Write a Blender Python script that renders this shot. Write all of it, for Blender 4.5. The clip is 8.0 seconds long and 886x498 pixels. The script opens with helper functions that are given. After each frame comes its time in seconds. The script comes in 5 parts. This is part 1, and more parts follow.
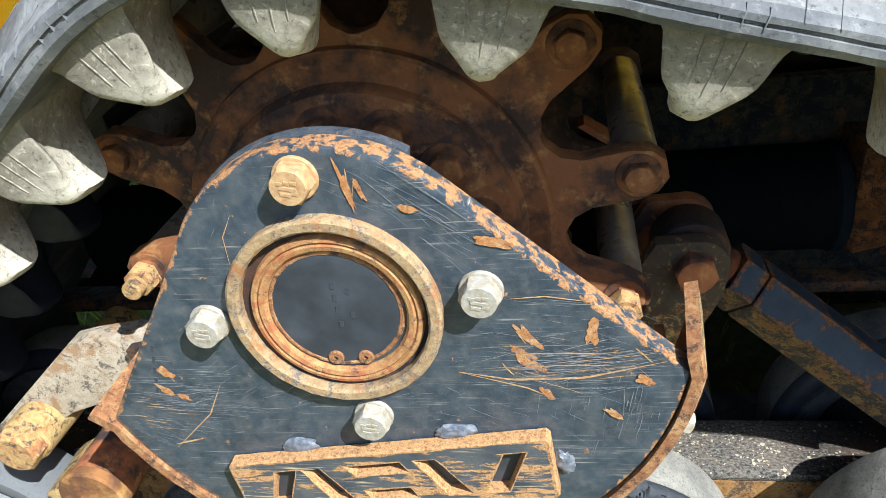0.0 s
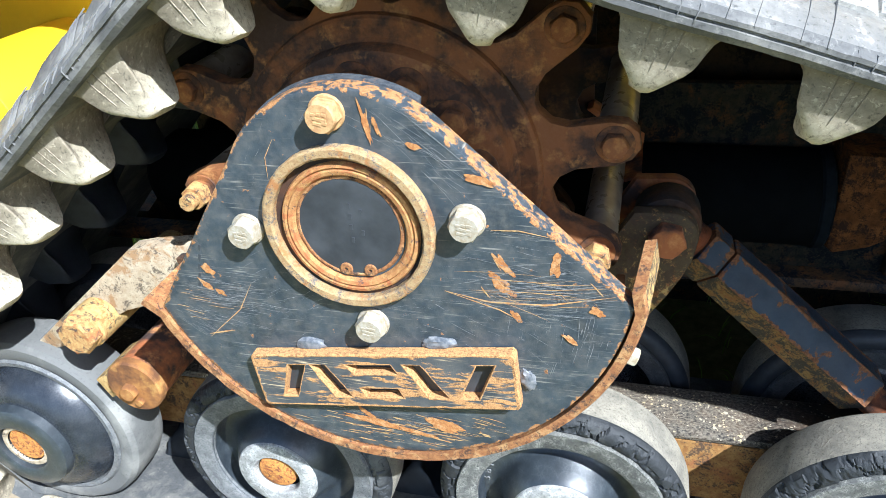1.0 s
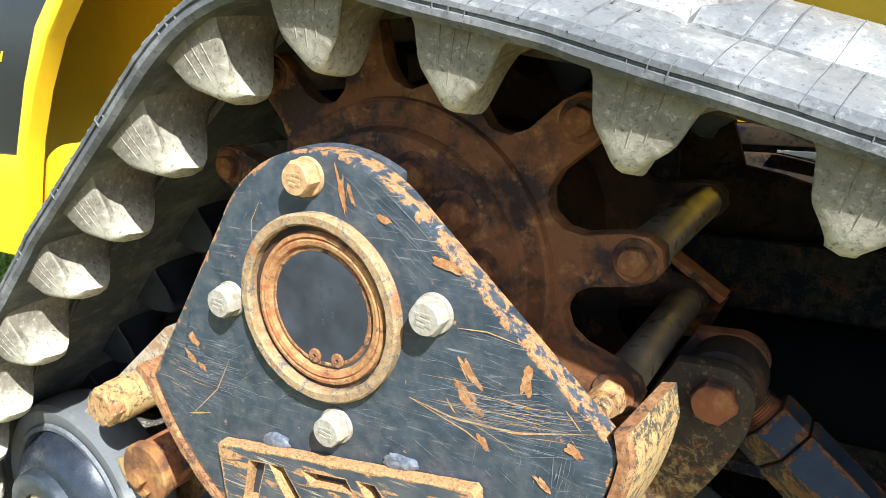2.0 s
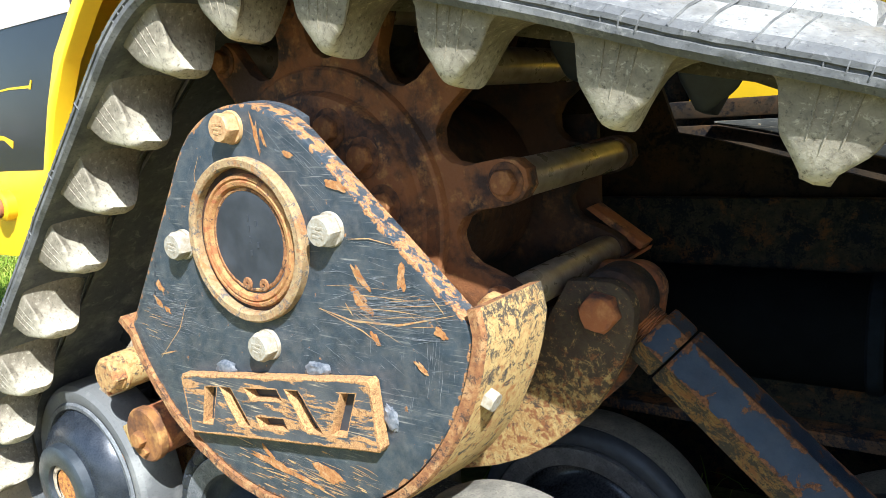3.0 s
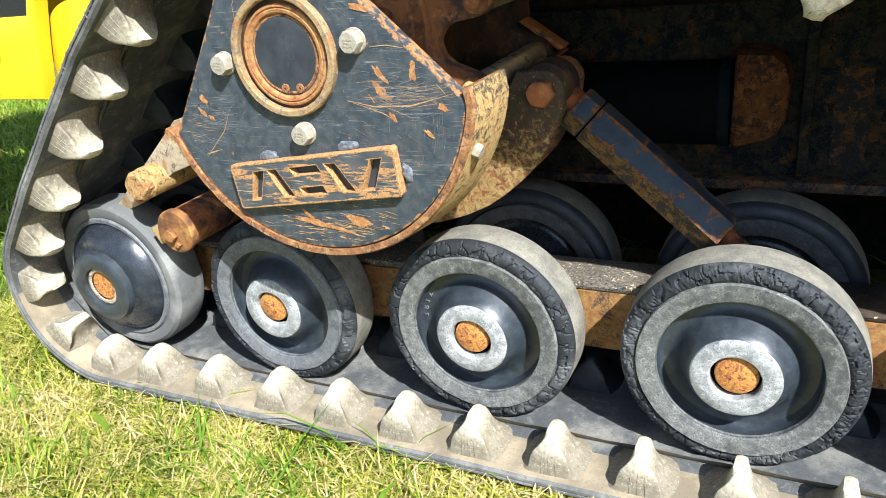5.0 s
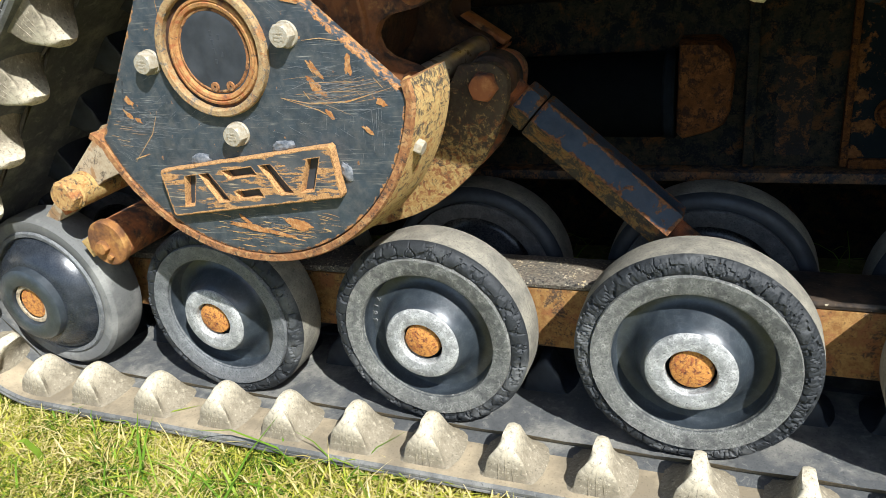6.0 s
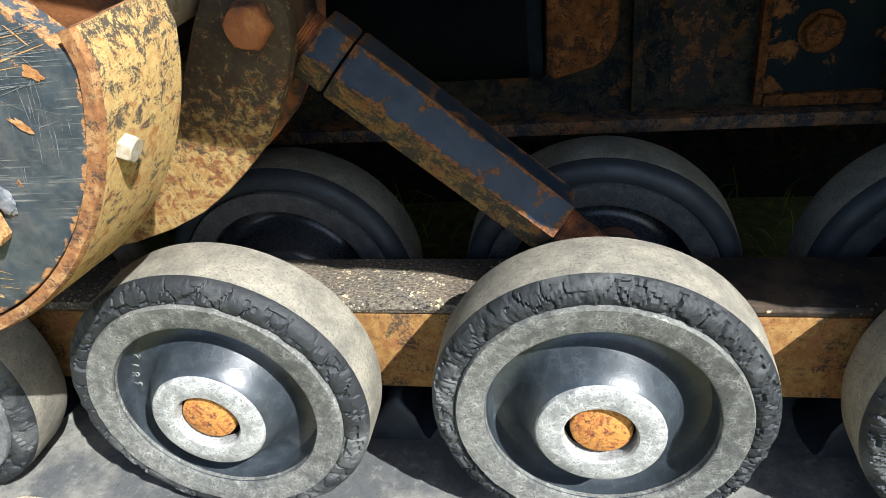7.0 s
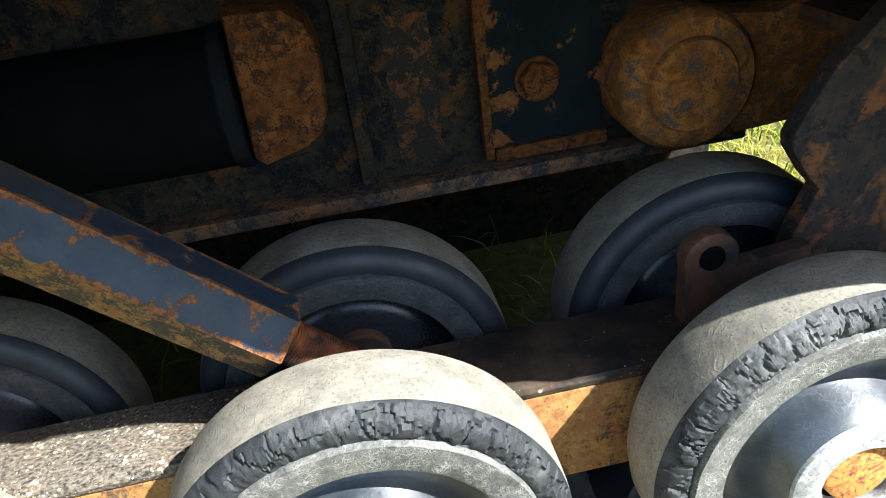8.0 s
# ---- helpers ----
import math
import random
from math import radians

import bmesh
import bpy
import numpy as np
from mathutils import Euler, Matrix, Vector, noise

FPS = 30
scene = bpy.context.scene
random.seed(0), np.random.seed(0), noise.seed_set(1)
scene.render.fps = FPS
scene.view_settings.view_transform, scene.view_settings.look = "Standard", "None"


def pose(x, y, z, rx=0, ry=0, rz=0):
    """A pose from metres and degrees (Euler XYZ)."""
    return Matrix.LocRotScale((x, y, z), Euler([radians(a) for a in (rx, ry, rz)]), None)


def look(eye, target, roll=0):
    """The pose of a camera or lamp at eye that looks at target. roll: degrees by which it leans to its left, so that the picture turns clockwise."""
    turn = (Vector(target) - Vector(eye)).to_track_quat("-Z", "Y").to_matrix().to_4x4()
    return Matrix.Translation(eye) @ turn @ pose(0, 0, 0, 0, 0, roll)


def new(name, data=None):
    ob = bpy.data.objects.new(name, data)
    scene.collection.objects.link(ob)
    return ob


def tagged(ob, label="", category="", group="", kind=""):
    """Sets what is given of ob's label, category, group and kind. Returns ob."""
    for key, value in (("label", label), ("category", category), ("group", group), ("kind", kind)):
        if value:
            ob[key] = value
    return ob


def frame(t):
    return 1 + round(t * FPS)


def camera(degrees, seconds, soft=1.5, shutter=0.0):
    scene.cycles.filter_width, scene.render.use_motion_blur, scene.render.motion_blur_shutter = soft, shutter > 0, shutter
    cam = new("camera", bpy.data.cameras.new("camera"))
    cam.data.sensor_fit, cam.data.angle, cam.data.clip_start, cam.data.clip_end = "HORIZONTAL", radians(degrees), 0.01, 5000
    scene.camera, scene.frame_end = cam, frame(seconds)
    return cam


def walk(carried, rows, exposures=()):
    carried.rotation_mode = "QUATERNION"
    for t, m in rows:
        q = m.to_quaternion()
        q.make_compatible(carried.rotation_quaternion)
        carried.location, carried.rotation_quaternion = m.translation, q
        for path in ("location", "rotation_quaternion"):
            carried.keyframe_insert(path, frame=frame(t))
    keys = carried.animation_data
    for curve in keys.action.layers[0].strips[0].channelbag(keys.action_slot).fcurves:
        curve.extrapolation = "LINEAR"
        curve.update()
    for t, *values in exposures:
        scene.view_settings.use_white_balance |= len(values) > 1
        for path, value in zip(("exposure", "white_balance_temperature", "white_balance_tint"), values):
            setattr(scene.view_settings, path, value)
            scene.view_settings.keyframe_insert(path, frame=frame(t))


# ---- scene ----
cam = camera(62.3, 8.0, 0.65)
EXPOSURES = [(0, 1.12, 5620, 8), (0.5, 1.36, 5520, 8), (1.0, 1.42, 5630, 8), (1.5, 1.32, 5770, 8), (2.0, 1.34, 5770, 8), (3.5, 1.41, 5770, 8), (4.0, 1.45, 5840, 8), (4.5, 1.36, 5940, 8), (4.7, 1.34, 5940, 8), (5.8, 0.92, 6220, 8), (6.5, 1.05, 6220, 8), (7.0, 1.31, 6220, 8), (7.5, 1.54, 6220, 8), (8.0, 2.01, 6220, 8)]
PATH = [
    (0, (0.004, -0.377, 0.735), (-0.379, 1.305, -0.277), -8.9),
    (0.5, (-0.004, -0.436, 0.738), (-0.411, 1.241, -0.273), -8.9),
    (1, (0.052, -0.462, 0.743), (-0.446, 1.188, -0.272), -4.7),
    (1.5, (0.115, -0.438, 0.727), (-0.662, 1.143, -0.22), -1.3),
    (1.8, (0.126, -0.395, 0.684), (-0.793, 1.228, -0.042), -1.75),
    (2, (0.151, -0.39, 0.661), (-0.837, 1.268, 0.136), -1.0),
    (2.2, (0.189, -0.385, 0.634), (-0.846, 1.271, 0.202), -3.9),
    (3.3, (0.299, -0.416, 0.592), (-0.861, 1.168, 0.212), -4.0),
    (3.5, (0.3, -0.419, 0.593), (-0.846, 1.174, 0.204), -3.2),
    (4, (0.31, -0.494, 0.6), (-0.738, 1.123, 0.066), -4.9),
    (4.3, (0.312, -0.572, 0.617), (-0.670, 1.051, -0.016), -6.6),
    (4.5, (0.322, -0.617, 0.614), (-0.547, 1.03, -0.117), -5.8),
    (4.7, (0.334, -0.638, 0.612), (-0.534, 0.967, -0.206), -6.9),
    (5.8, (0.327, -0.657, 0.603), (-0.524, 0.969, -0.191), -6.9),
    (6, (0.331, -0.624, 0.594), (-0.43, 1.037, -0.22), -7.3),
    (6.2, (0.323, -0.553, 0.576), (-0.363, 1.134, -0.249), -8.45),
    (6.5, (0.297, -0.459, 0.547), (-0.283, 1.213, -0.385), -8.9),
    (7, (0.278, -0.351, 0.545), (-0.099, 1.304, -0.512), -7.3),
    (7.2, (0.2845, -0.302, 0.531), (0.028, 1.368, -0.552), -8.4),
    (7.5, (0.293, -0.247, 0.517), (0.17, 1.432, -0.563), -9.6),
    (8, (0.322, -0.257, 0.527), (0.501, 1.466, -0.472), -8.1),
]
walk(cam, [(t, look(eye, target, roll)) for t, eye, target, roll in PATH], EXPOSURES)

# ---- light ----
SUN = Vector((1.3, -1.0, 1.6)).normalized()
sun = new("sun", bpy.data.lights.new("sun", "SUN"))
sun.data.energy, sun.data.angle, sun.data.color = 5.0, radians(0.53), (1.0, 0.99, 0.97)
sun.matrix_world = look(SUN * 6, (0, 0, 0))
world = bpy.data.worlds.new("sky")
scene.world = world
world.use_nodes = True
sky = world.node_tree.nodes.new("ShaderNodeTexSky")
sky.sky_type, sky.sun_disc = "NISHITA", False
sky.sun_elevation = math.asin(SUN.z)
sky.sun_rotation = math.atan2(SUN.x, SUN.y)
world.node_tree.nodes["Background"].inputs["Strength"].default_value = 0.102
world.node_tree.links.new(sky.outputs["Color"], world.node_tree.nodes["Background"].inputs["Color"])


# ---- materials ----
def nodes_of(name):
    mat = bpy.data.materials.new(name)
    mat.use_nodes = True
    nt = mat.node_tree
    return mat, nt, nt.nodes["Principled BSDF"]


def add(nt, kind, **sets):
    n = nt.nodes.new("ShaderNode" + kind)
    for key, value in sets.items():
        n.inputs[key].default_value = value
    return n


def coords(nt, stretch=(1, 1, 1), turn=(0, 0, 0)):
    c = add(nt, "TexCoord")
    m = add(nt, "Mapping")
    m.inputs["Scale"].default_value = stretch
    m.inputs["Rotation"].default_value = [radians(a) for a in turn]
    nt.links.new(c.outputs["Object"], m.inputs["Vector"])
    return m.outputs["Vector"]


def noise_of(nt, vec, scale, detail=6.0, rough=0.6, warp=0.0):
    n = add(nt, "TexNoise", Scale=scale, Detail=detail, Roughness=rough, Distortion=warp)
    nt.links.new(vec, n.inputs["Vector"])
    return n.outputs["Fac"]


def steps(nt, fac, lo, hi, a=0.0, b=1.0):
    r = add(nt, "MapRange")
    r.clamp = True
    for key, value in (("From Min", lo), ("From Max", hi), ("To Min", a), ("To Max", b)):
        r.inputs[key].default_value = value
    nt.links.new(fac, r.inputs["Value"])
    return r.outputs["Result"]


def mix(nt, fac, a, b):
    m = nt.nodes.new("ShaderNodeMix")
    m.data_type = "RGBA"
    for sock, value in ((m.inputs[0], fac), (m.inputs[6], a), (m.inputs[7], b)):
        if isinstance(value, (tuple, list)):
            sock.default_value = (*value, 1)
        elif isinstance(value, (int, float)):
            sock.default_value = value
        else:
            nt.links.new(value, sock)
    return m.outputs[2]


def calc(nt, op, a, b=0.0):
    m = nt.nodes.new("ShaderNodeMath")
    m.operation = op
    m.use_clamp = op in ("ADD", "SUBTRACT", "MULTIPLY")
    for sock, value in zip(m.inputs, (a, b)):
        if isinstance(value, (int, float)):
            sock.default_value = value
        else:
            nt.links.new(value, sock)
    return m.outputs[0]


def bump(nt, bsdf, height, strength=0.4, depth=0.001):
    b = add(nt, "Bump", Strength=strength, Distance=depth)
    nt.links.new(height, b.inputs["Height"])
    nt.links.new(b.outputs["Normal"], bsdf.inputs["Normal"])


def set_in(nt, bsdf, key, value):
    if isinstance(value, (int, float)):
        bsdf.inputs[key].default_value = value
    else:
        nt.links.new(value, bsdf.inputs[key])


def rust_steel(name, dark=(0.075, 0.028, 0.014), mid=(0.19, 0.068, 0.026), pale=(0.36, 0.15, 0.06), scale=38, rough=0.82):
    """Bare rusted steel: bright and dark tones in patches, pits and dust."""
    mat, nt, bsdf = nodes_of(name)
    v = coords(nt)
    big = noise_of(nt, v, scale * 0.45, 5, 0.62)
    fine = noise_of(nt, v, scale * 6, 6, 0.7)
    c = mix(nt, steps(nt, big, 0.42, 0.57), dark, mid)
    c = mix(nt, steps(nt, calc(nt, "MULTIPLY", fine, steps(nt, noise_of(nt, v, scale, 4), 0.4, 0.75)), 0.22, 0.5), c, pale)
    nt.links.new(c, bsdf.inputs["Base Color"])
    set_in(nt, bsdf, "Roughness", steps(nt, fine, 0.3, 0.7, rough - 0.12, rough + 0.1))
    bsdf.inputs["Metallic"].default_value = 0.15
    bump(nt, bsdf, calc(nt, "ADD", calc(nt, "MULTIPLY", fine, 0.6), calc(nt, "MULTIPLY", big, 0.4)), 0.8, 0.0016)
    return mat


def worn_paint(name, paint, paint2, rust_a=(0.36, 0.13, 0.035), rust_b=(0.15, 0.055, 0.022), amount=0.5, scale=22, gloss=0.38,
               scratches=0.0, scratch_col=(0.42, 0.36, 0.27), spots=0.0, spot_col=(0.5, 0.36, 0.13), rim=False, dust=0.0, spec=0.5, stretch=(1, 1, 1)):
    """Old paint over steel: rust where it flaked, scratches, spots of dried mud. rim: a worn rim from the mesh's own wear attribute."""
    mat, nt, bsdf = nodes_of(name)
    v = coords(nt)
    patch = noise_of(nt, coords(nt, stretch), scale, 7, 0.66, 0.3)
    fine = noise_of(nt, v, scale * 9, 5, 0.7)
    if rim:
        at = nt.nodes.new("ShaderNodeAttribute")
        at.attribute_name = "wear"
        patch = calc(nt, "ADD", patch, calc(nt, "MULTIPLY", at.outputs["Fac"], 0.18))
    base = mix(nt, steps(nt, noise_of(nt, v, scale * 0.5, 5), 0.35, 0.65), paint, paint2)
    mask = steps(nt, patch, 1 - amount, 1 - amount + 0.035)
    rough_of = steps(nt, fine, 0.3, 0.7, gloss - 0.06, gloss + 0.12)
    if scratches:
        for turn, stretch, lo in (((0, 9, 0), (26, 90, 760), 0.0), ((0, -31, 0), (22, 90, 900), 0.02), ((0, 52, 0), (24, 90, 1000), 0.04)):
            w = coords(nt, stretch, turn)
            s = noise_of(nt, w, 1.0, 3, 0.55)
            zone = steps(nt, noise_of(nt, v, 17 + 150 * lo, 4), 0.5, 0.64)
            s = calc(nt, "MULTIPLY", steps(nt, s, 0.60 + lo, 0.70 + lo), zone)
            base = mix(nt, calc(nt, "MULTIPLY", s, 0.55 * scratches), base, scratch_col)
    if dust:
        base = mix(nt, calc(nt, "MULTIPLY", steps(nt, noise_of(nt, v, scale * 0.8, 6, 0.7), 0.42, 0.7), dust), base, (0.33, 0.29, 0.23))
    if spots:
        vor = add(nt, "TexVoronoi", Scale=scale * 16)
        nt.links.new(v, vor.inputs["Vector"])
        s = calc(nt, "MULTIPLY", steps(nt, noise_of(nt, v, scale * 7, 4, 0.75), 0.62 - 0.2 * spots, 0.66 - 0.2 * spots), 1.0)
        base = mix(nt, s, base, spot_col)
    rust = mix(nt, steps(nt, fine, 0.38, 0.62), rust_b, rust_a)
    rust = mix(nt, calc(nt, "MULTIPLY", steps(nt, noise_of(nt, v, scale * 3.3, 6, 0.78), 0.50, 0.60), 0.7), rust, tuple(0.3 * k for k in rust_b))
    nt.links.new(mix(nt, mask, base, rust), bsdf.inputs["Base Color"])
    set_in(nt, bsdf, "Roughness", calc(nt, "ADD", rough_of, calc(nt, "MULTIPLY", mask, 0.42)))
    bsdf.inputs["Specular IOR Level"].default_value = spec
    bump(nt, bsdf, calc(nt, "ADD", calc(nt, "MULTIPLY", mask, 0.35), calc(nt, "MULTIPLY", fine, 0.4)), 0.5, 0.0012)
    return mat


def mottled(name, tan, tan2, dark, rust, dark_amount=0.45, rust_amount=0.4, scale=40, rough=0.85, spec=0.25, climb=None):
    """Weathered steel: ground tone, grainy black lichen-like blotches, rust, and a fine speckle."""
    mat, nt, bsdf = nodes_of(name)
    v = coords(nt)
    fine = noise_of(nt, v, scale * 9, 5, 0.72)
    c = mix(nt, steps(nt, noise_of(nt, v, scale * 2.2, 5, 0.65), 0.4, 0.6), tan, tan2)
    c = mix(nt, steps(nt, noise_of(nt, v, scale * 0.7, 7, 0.7, 0.4), 0.98 - rust_amount, 1.06 - rust_amount), c, rust)
    blot = calc(nt, "ADD", calc(nt, "MULTIPLY", noise_of(nt, v, scale, 7, 0.72, 0.5), 0.7), calc(nt, "MULTIPLY", fine, 0.3))
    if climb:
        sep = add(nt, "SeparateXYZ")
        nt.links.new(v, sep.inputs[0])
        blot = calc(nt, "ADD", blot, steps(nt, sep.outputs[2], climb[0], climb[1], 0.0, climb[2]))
    c = mix(nt, calc(nt, "MULTIPLY", steps(nt, blot, 0.96 - dark_amount, 1.02 - dark_amount), 0.92), c, dark)
    c = mix(nt, calc(nt, "MULTIPLY", steps(nt, fine, 0.56, 0.64), 0.5), c, tuple(0.4 * k for k in tan2))
    nt.links.new(c, bsdf.inputs["Base Color"])
    set_in(nt, bsdf, "Roughness", steps(nt, fine, 0.3, 0.7, rough - 0.12, min(1, rough + 0.1)))
    bsdf.inputs["Specular IOR Level"].default_value = spec
    bump(nt, bsdf, calc(nt, "ADD", calc(nt, "MULTIPLY", fine, 0.7), calc(nt, "MULTIPLY", blot, 0.3)), 0.6, 0.0014)
    return mat


def scuffed(name, tone, dark, pale, cell=420, streak=0.7, rough=0.6, metal=0.0, speck=1.0, relief=0.55, spec=0.5):
    """Hard plastic scraped pale: a net of fine nicks over a clouded ground."""
    mat, nt, bsdf = nodes_of(name)
    v = coords(nt)
    cloud = noise_of(nt, v, 45, 6, 0.7)
    fine = noise_of(nt, v, 520, 4, 0.75, 0.8)
    warp = add(nt, "TexNoise", Scale=70.0, Detail=3.0)
    nt.links.new(v, warp.inputs["Vector"])
    bent = add(nt, "VectorMath")
    bent.operation = "MULTIPLY_ADD"
    nt.links.new(warp.outputs["Color"], bent.inputs[0])
    bent.inputs[1].default_value = (0.012, 0.012, 0.012)
    nt.links.new(v, bent.inputs[2])
    nets = []
    for size, width in ((cell * 0.35, 0.05), (cell, 0.07)):
        vor = add(nt, "TexVoronoi", Scale=size)
        vor.feature = "DISTANCE_TO_EDGE"
        nt.links.new(bent.outputs[0], vor.inputs["Vector"])
        nets.append(steps(nt, vor.outputs["Distance"], 0.0, width, 1.0, 0.0))
    zone = steps(nt, noise_of(nt, v, 90, 4), 0.42, 0.6)
    lines = calc(nt, "MULTIPLY", calc(nt, "ADD", nets[0], nets[1]), zone)
    c = mix(nt, steps(nt, cloud, 0.36, 0.62), dark, tone)
    c = mix(nt, calc(nt, "MULTIPLY", steps(nt, fine, 0.52, 0.64), speck), c, tuple(0.45 * k for k in dark))
    c = mix(nt, calc(nt, "MULTIPLY", lines, streak), c, pale)
    nt.links.new(c, bsdf.inputs["Base Color"])
    set_in(nt, bsdf, "Roughness", steps(nt, fine, 0.3, 0.7, rough - 0.1, rough + 0.12))
    bsdf.inputs["Metallic"].default_value = metal
    bsdf.inputs["Specular IOR Level"].default_value = spec
    bump(nt, bsdf, calc(nt, "ADD", calc(nt, "MULTIPLY", lines, 0.4), calc(nt, "MULTIPLY", fine, 0.5)), relief, 0.0009)
    return mat


def rubber(name, tone=(0.2, 0.185, 0.155), dirt=(0.42, 0.37, 0.28), dirt_amount=0.5, speck=0.5, rough=0.85, depth=0.001, grain=0.0, size=75, tip=None):
    """Sun-bleached rubber with dried mud and fine speckle."""
    mat, nt, bsdf = nodes_of(name)
    v = coords(nt)
    big = noise_of(nt, v, 16, 6, 0.62)
    fine = noise_of(nt, v, 340, 4, 0.7)
    worn = steps(nt, big, 0.72 - 0.5 * dirt_amount, 0.98 - 0.5 * dirt_amount)
    if tip:
        sep = add(nt, "SeparateXYZ")
        nt.links.new(v, sep.inputs[0])
        high = calc(nt, "ADD", steps(nt, sep.outputs[2], tip[0], tip[1], 0.0, 0.75), calc(nt, "MULTIPLY", noise_of(nt, v, 70, 5, 0.7), 0.5))
        worn = calc(nt, "ADD", steps(nt, high, 0.35, 1.0), calc(nt, "MULTIPLY", worn, 0.35))
    c = mix(nt, worn, tone, dirt)
    c = mix(nt, calc(nt, "MULTIPLY", steps(nt, fine, 0.56, 0.68), speck), c, tuple(0.35 * k for k in tone))
    if grain:
        smear = noise_of(nt, v, size, 7, 0.75, 0.6)
        c = mix(nt, calc(nt, "MULTIPLY", steps(nt, smear, 0.5, 0.64), grain), c, tuple(0.5 * k for k in tone))
        c = mix(nt, calc(nt, "MULTIPLY", steps(nt, smear, 0.44, 0.34), grain), c, tuple(min(0.7, 1.25 * k) for k in dirt))
    nt.links.new(c, bsdf.inputs["Base Color"])
    set_in(nt, bsdf, "Roughness", steps(nt, big, 0.3, 0.7, rough - 0.1, rough + 0.08))
    bsdf.inputs["Specular IOR Level"].default_value = 0.35
    bump(nt, bsdf, calc(nt, "ADD", calc(nt, "MULTIPLY", fine, 0.4), calc(nt, "MULTIPLY", noise_of(nt, v, 60 if size < 100 else 130, 5), 0.6)), 0.4, depth)
    return mat


def plain(name, col, rough=0.5, metal=0.0, vary=0.25, scale=60, col2=None):
    mat, nt, bsdf = nodes_of(name)
    v = coords(nt)
    f = noise_of(nt, v, scale, 6, 0.65)
    other = col2 or tuple(k * (1 - vary) for k in col)
    nt.links.new(mix(nt, steps(nt, f, 0.35, 0.65), col, other), bsdf.inputs["Base Color"])
    set_in(nt, bsdf, "Roughness", steps(nt, f, 0.3, 0.7, max(0.05, rough - 0.08), min(1, rough + 0.1)))
    bsdf.inputs["Metallic"].default_value = metal
    if rough > 0.75:
        bsdf.inputs["Specular IOR Level"].default_value = 0.03
    bump(nt, bsdf, f, 0.2, 0.0006)
    return mat


M_RUST = rust_steel("rusted_steel", (0.058, 0.034, 0.028), (0.37, 0.125, 0.042), (0.55, 0.25, 0.09), 52)
M_SPROCKET = rust_steel("brown_sprocket_rust", (0.052, 0.027, 0.017), (0.245, 0.092, 0.028), (0.42, 0.20, 0.066), 62)
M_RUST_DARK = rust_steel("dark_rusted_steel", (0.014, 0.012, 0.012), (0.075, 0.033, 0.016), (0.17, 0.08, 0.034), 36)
M_RUST_PALE = rust_steel("bright_rusted_steel", (0.17, 0.075, 0.035), (0.34, 0.17, 0.075), (0.5, 0.33, 0.18), 60)
M_RING_RUST = mottled("rust_and_tan_ring", (0.43, 0.235, 0.085), (0.34, 0.155, 0.055), (0.10, 0.066, 0.05), (0.33, 0.115, 0.042), 0.42, 0.47, 110)
M_COVER = worn_paint("scratched_black_paint", (0.023, 0.033, 0.043), (0.042, 0.055, 0.066), rust_a=(0.44, 0.225, 0.085), rust_b=(0.25, 0.105, 0.036), amount=0.335, scale=120, gloss=0.36, scratches=1.0, scratch_col=(0.5, 0.46, 0.38), rim=True, dust=0.16)
M_RIM = mottled("tan_black_ring", (0.38, 0.265, 0.13), (0.30, 0.185, 0.085), (0.11, 0.105, 0.098), (0.33, 0.15, 0.055), 0.44, 0.44, 105)
M_BADGE = worn_paint("badge_paint", (0.035, 0.042, 0.05), (0.085, 0.085, 0.082), (0.50, 0.28, 0.105), (0.30, 0.14, 0.05), amount=0.49, scale=105, gloss=0.5, stretch=(0.2, 1, 1), scratches=1.8, scratch_col=(0.56, 0.42, 0.25), rim=True)
M_STRUT = worn_paint("blue_black_paint", (0.006, 0.015, 0.031), (0.016, 0.031, 0.053), (0.21, 0.09, 0.034), (0.10, 0.042, 0.02), amount=0.41, scale=62, gloss=0.5, rim=True, dust=0.04, spec=0.3)
M_ARM = mottled("mud_stained_paint", (0.46, 0.32, 0.125), (0.38, 0.23, 0.085), (0.03, 0.032, 0.032), (0.3, 0.13, 0.042), 0.435, 0.44, 110, climb=(0.39, 0.46, 0.055))
M_ARM_DIM = mottled("ochre_and_black_stain", (0.22, 0.135, 0.048), (0.17, 0.083, 0.026), (0.03, 0.032, 0.03), (0.2, 0.085, 0.03), 0.49, 0.45, 60)
M_LIP = mottled("rust_lip", (0.32, 0.15, 0.058), (0.22, 0.092, 0.036), (0.06, 0.04, 0.03), (0.40, 0.225, 0.095), 0.445, 0.46, 120)
M_BEAM = worn_paint("spotted_black_paint", (0.014, 0.013, 0.013), (0.03, 0.026, 0.022), (0.11, 0.05, 0.025), (0.05, 0.026, 0.017), amount=0.44, scale=34, gloss=0.6, spots=0.1, spot_col=(0.4, 0.33, 0.22), spec=0.3)
M_BEAM_FACE = mottled("ochre_stained_paint", (0.33, 0.185, 0.062), (0.22, 0.105, 0.032), (0.06, 0.042, 0.03), (0.26, 0.11, 0.04), 0.45, 0.46, 46)
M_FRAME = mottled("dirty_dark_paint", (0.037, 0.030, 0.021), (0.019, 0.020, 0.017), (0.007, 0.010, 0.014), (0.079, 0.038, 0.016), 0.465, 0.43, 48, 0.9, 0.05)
M_LUG = rubber("dusty_lug_rubber", (0.20, 0.168, 0.117), (0.53, 0.465, 0.34), 0.5, 0.8, 0.8, 0.0016, grain=0.5, size=190, tip=(-0.010, -0.040))
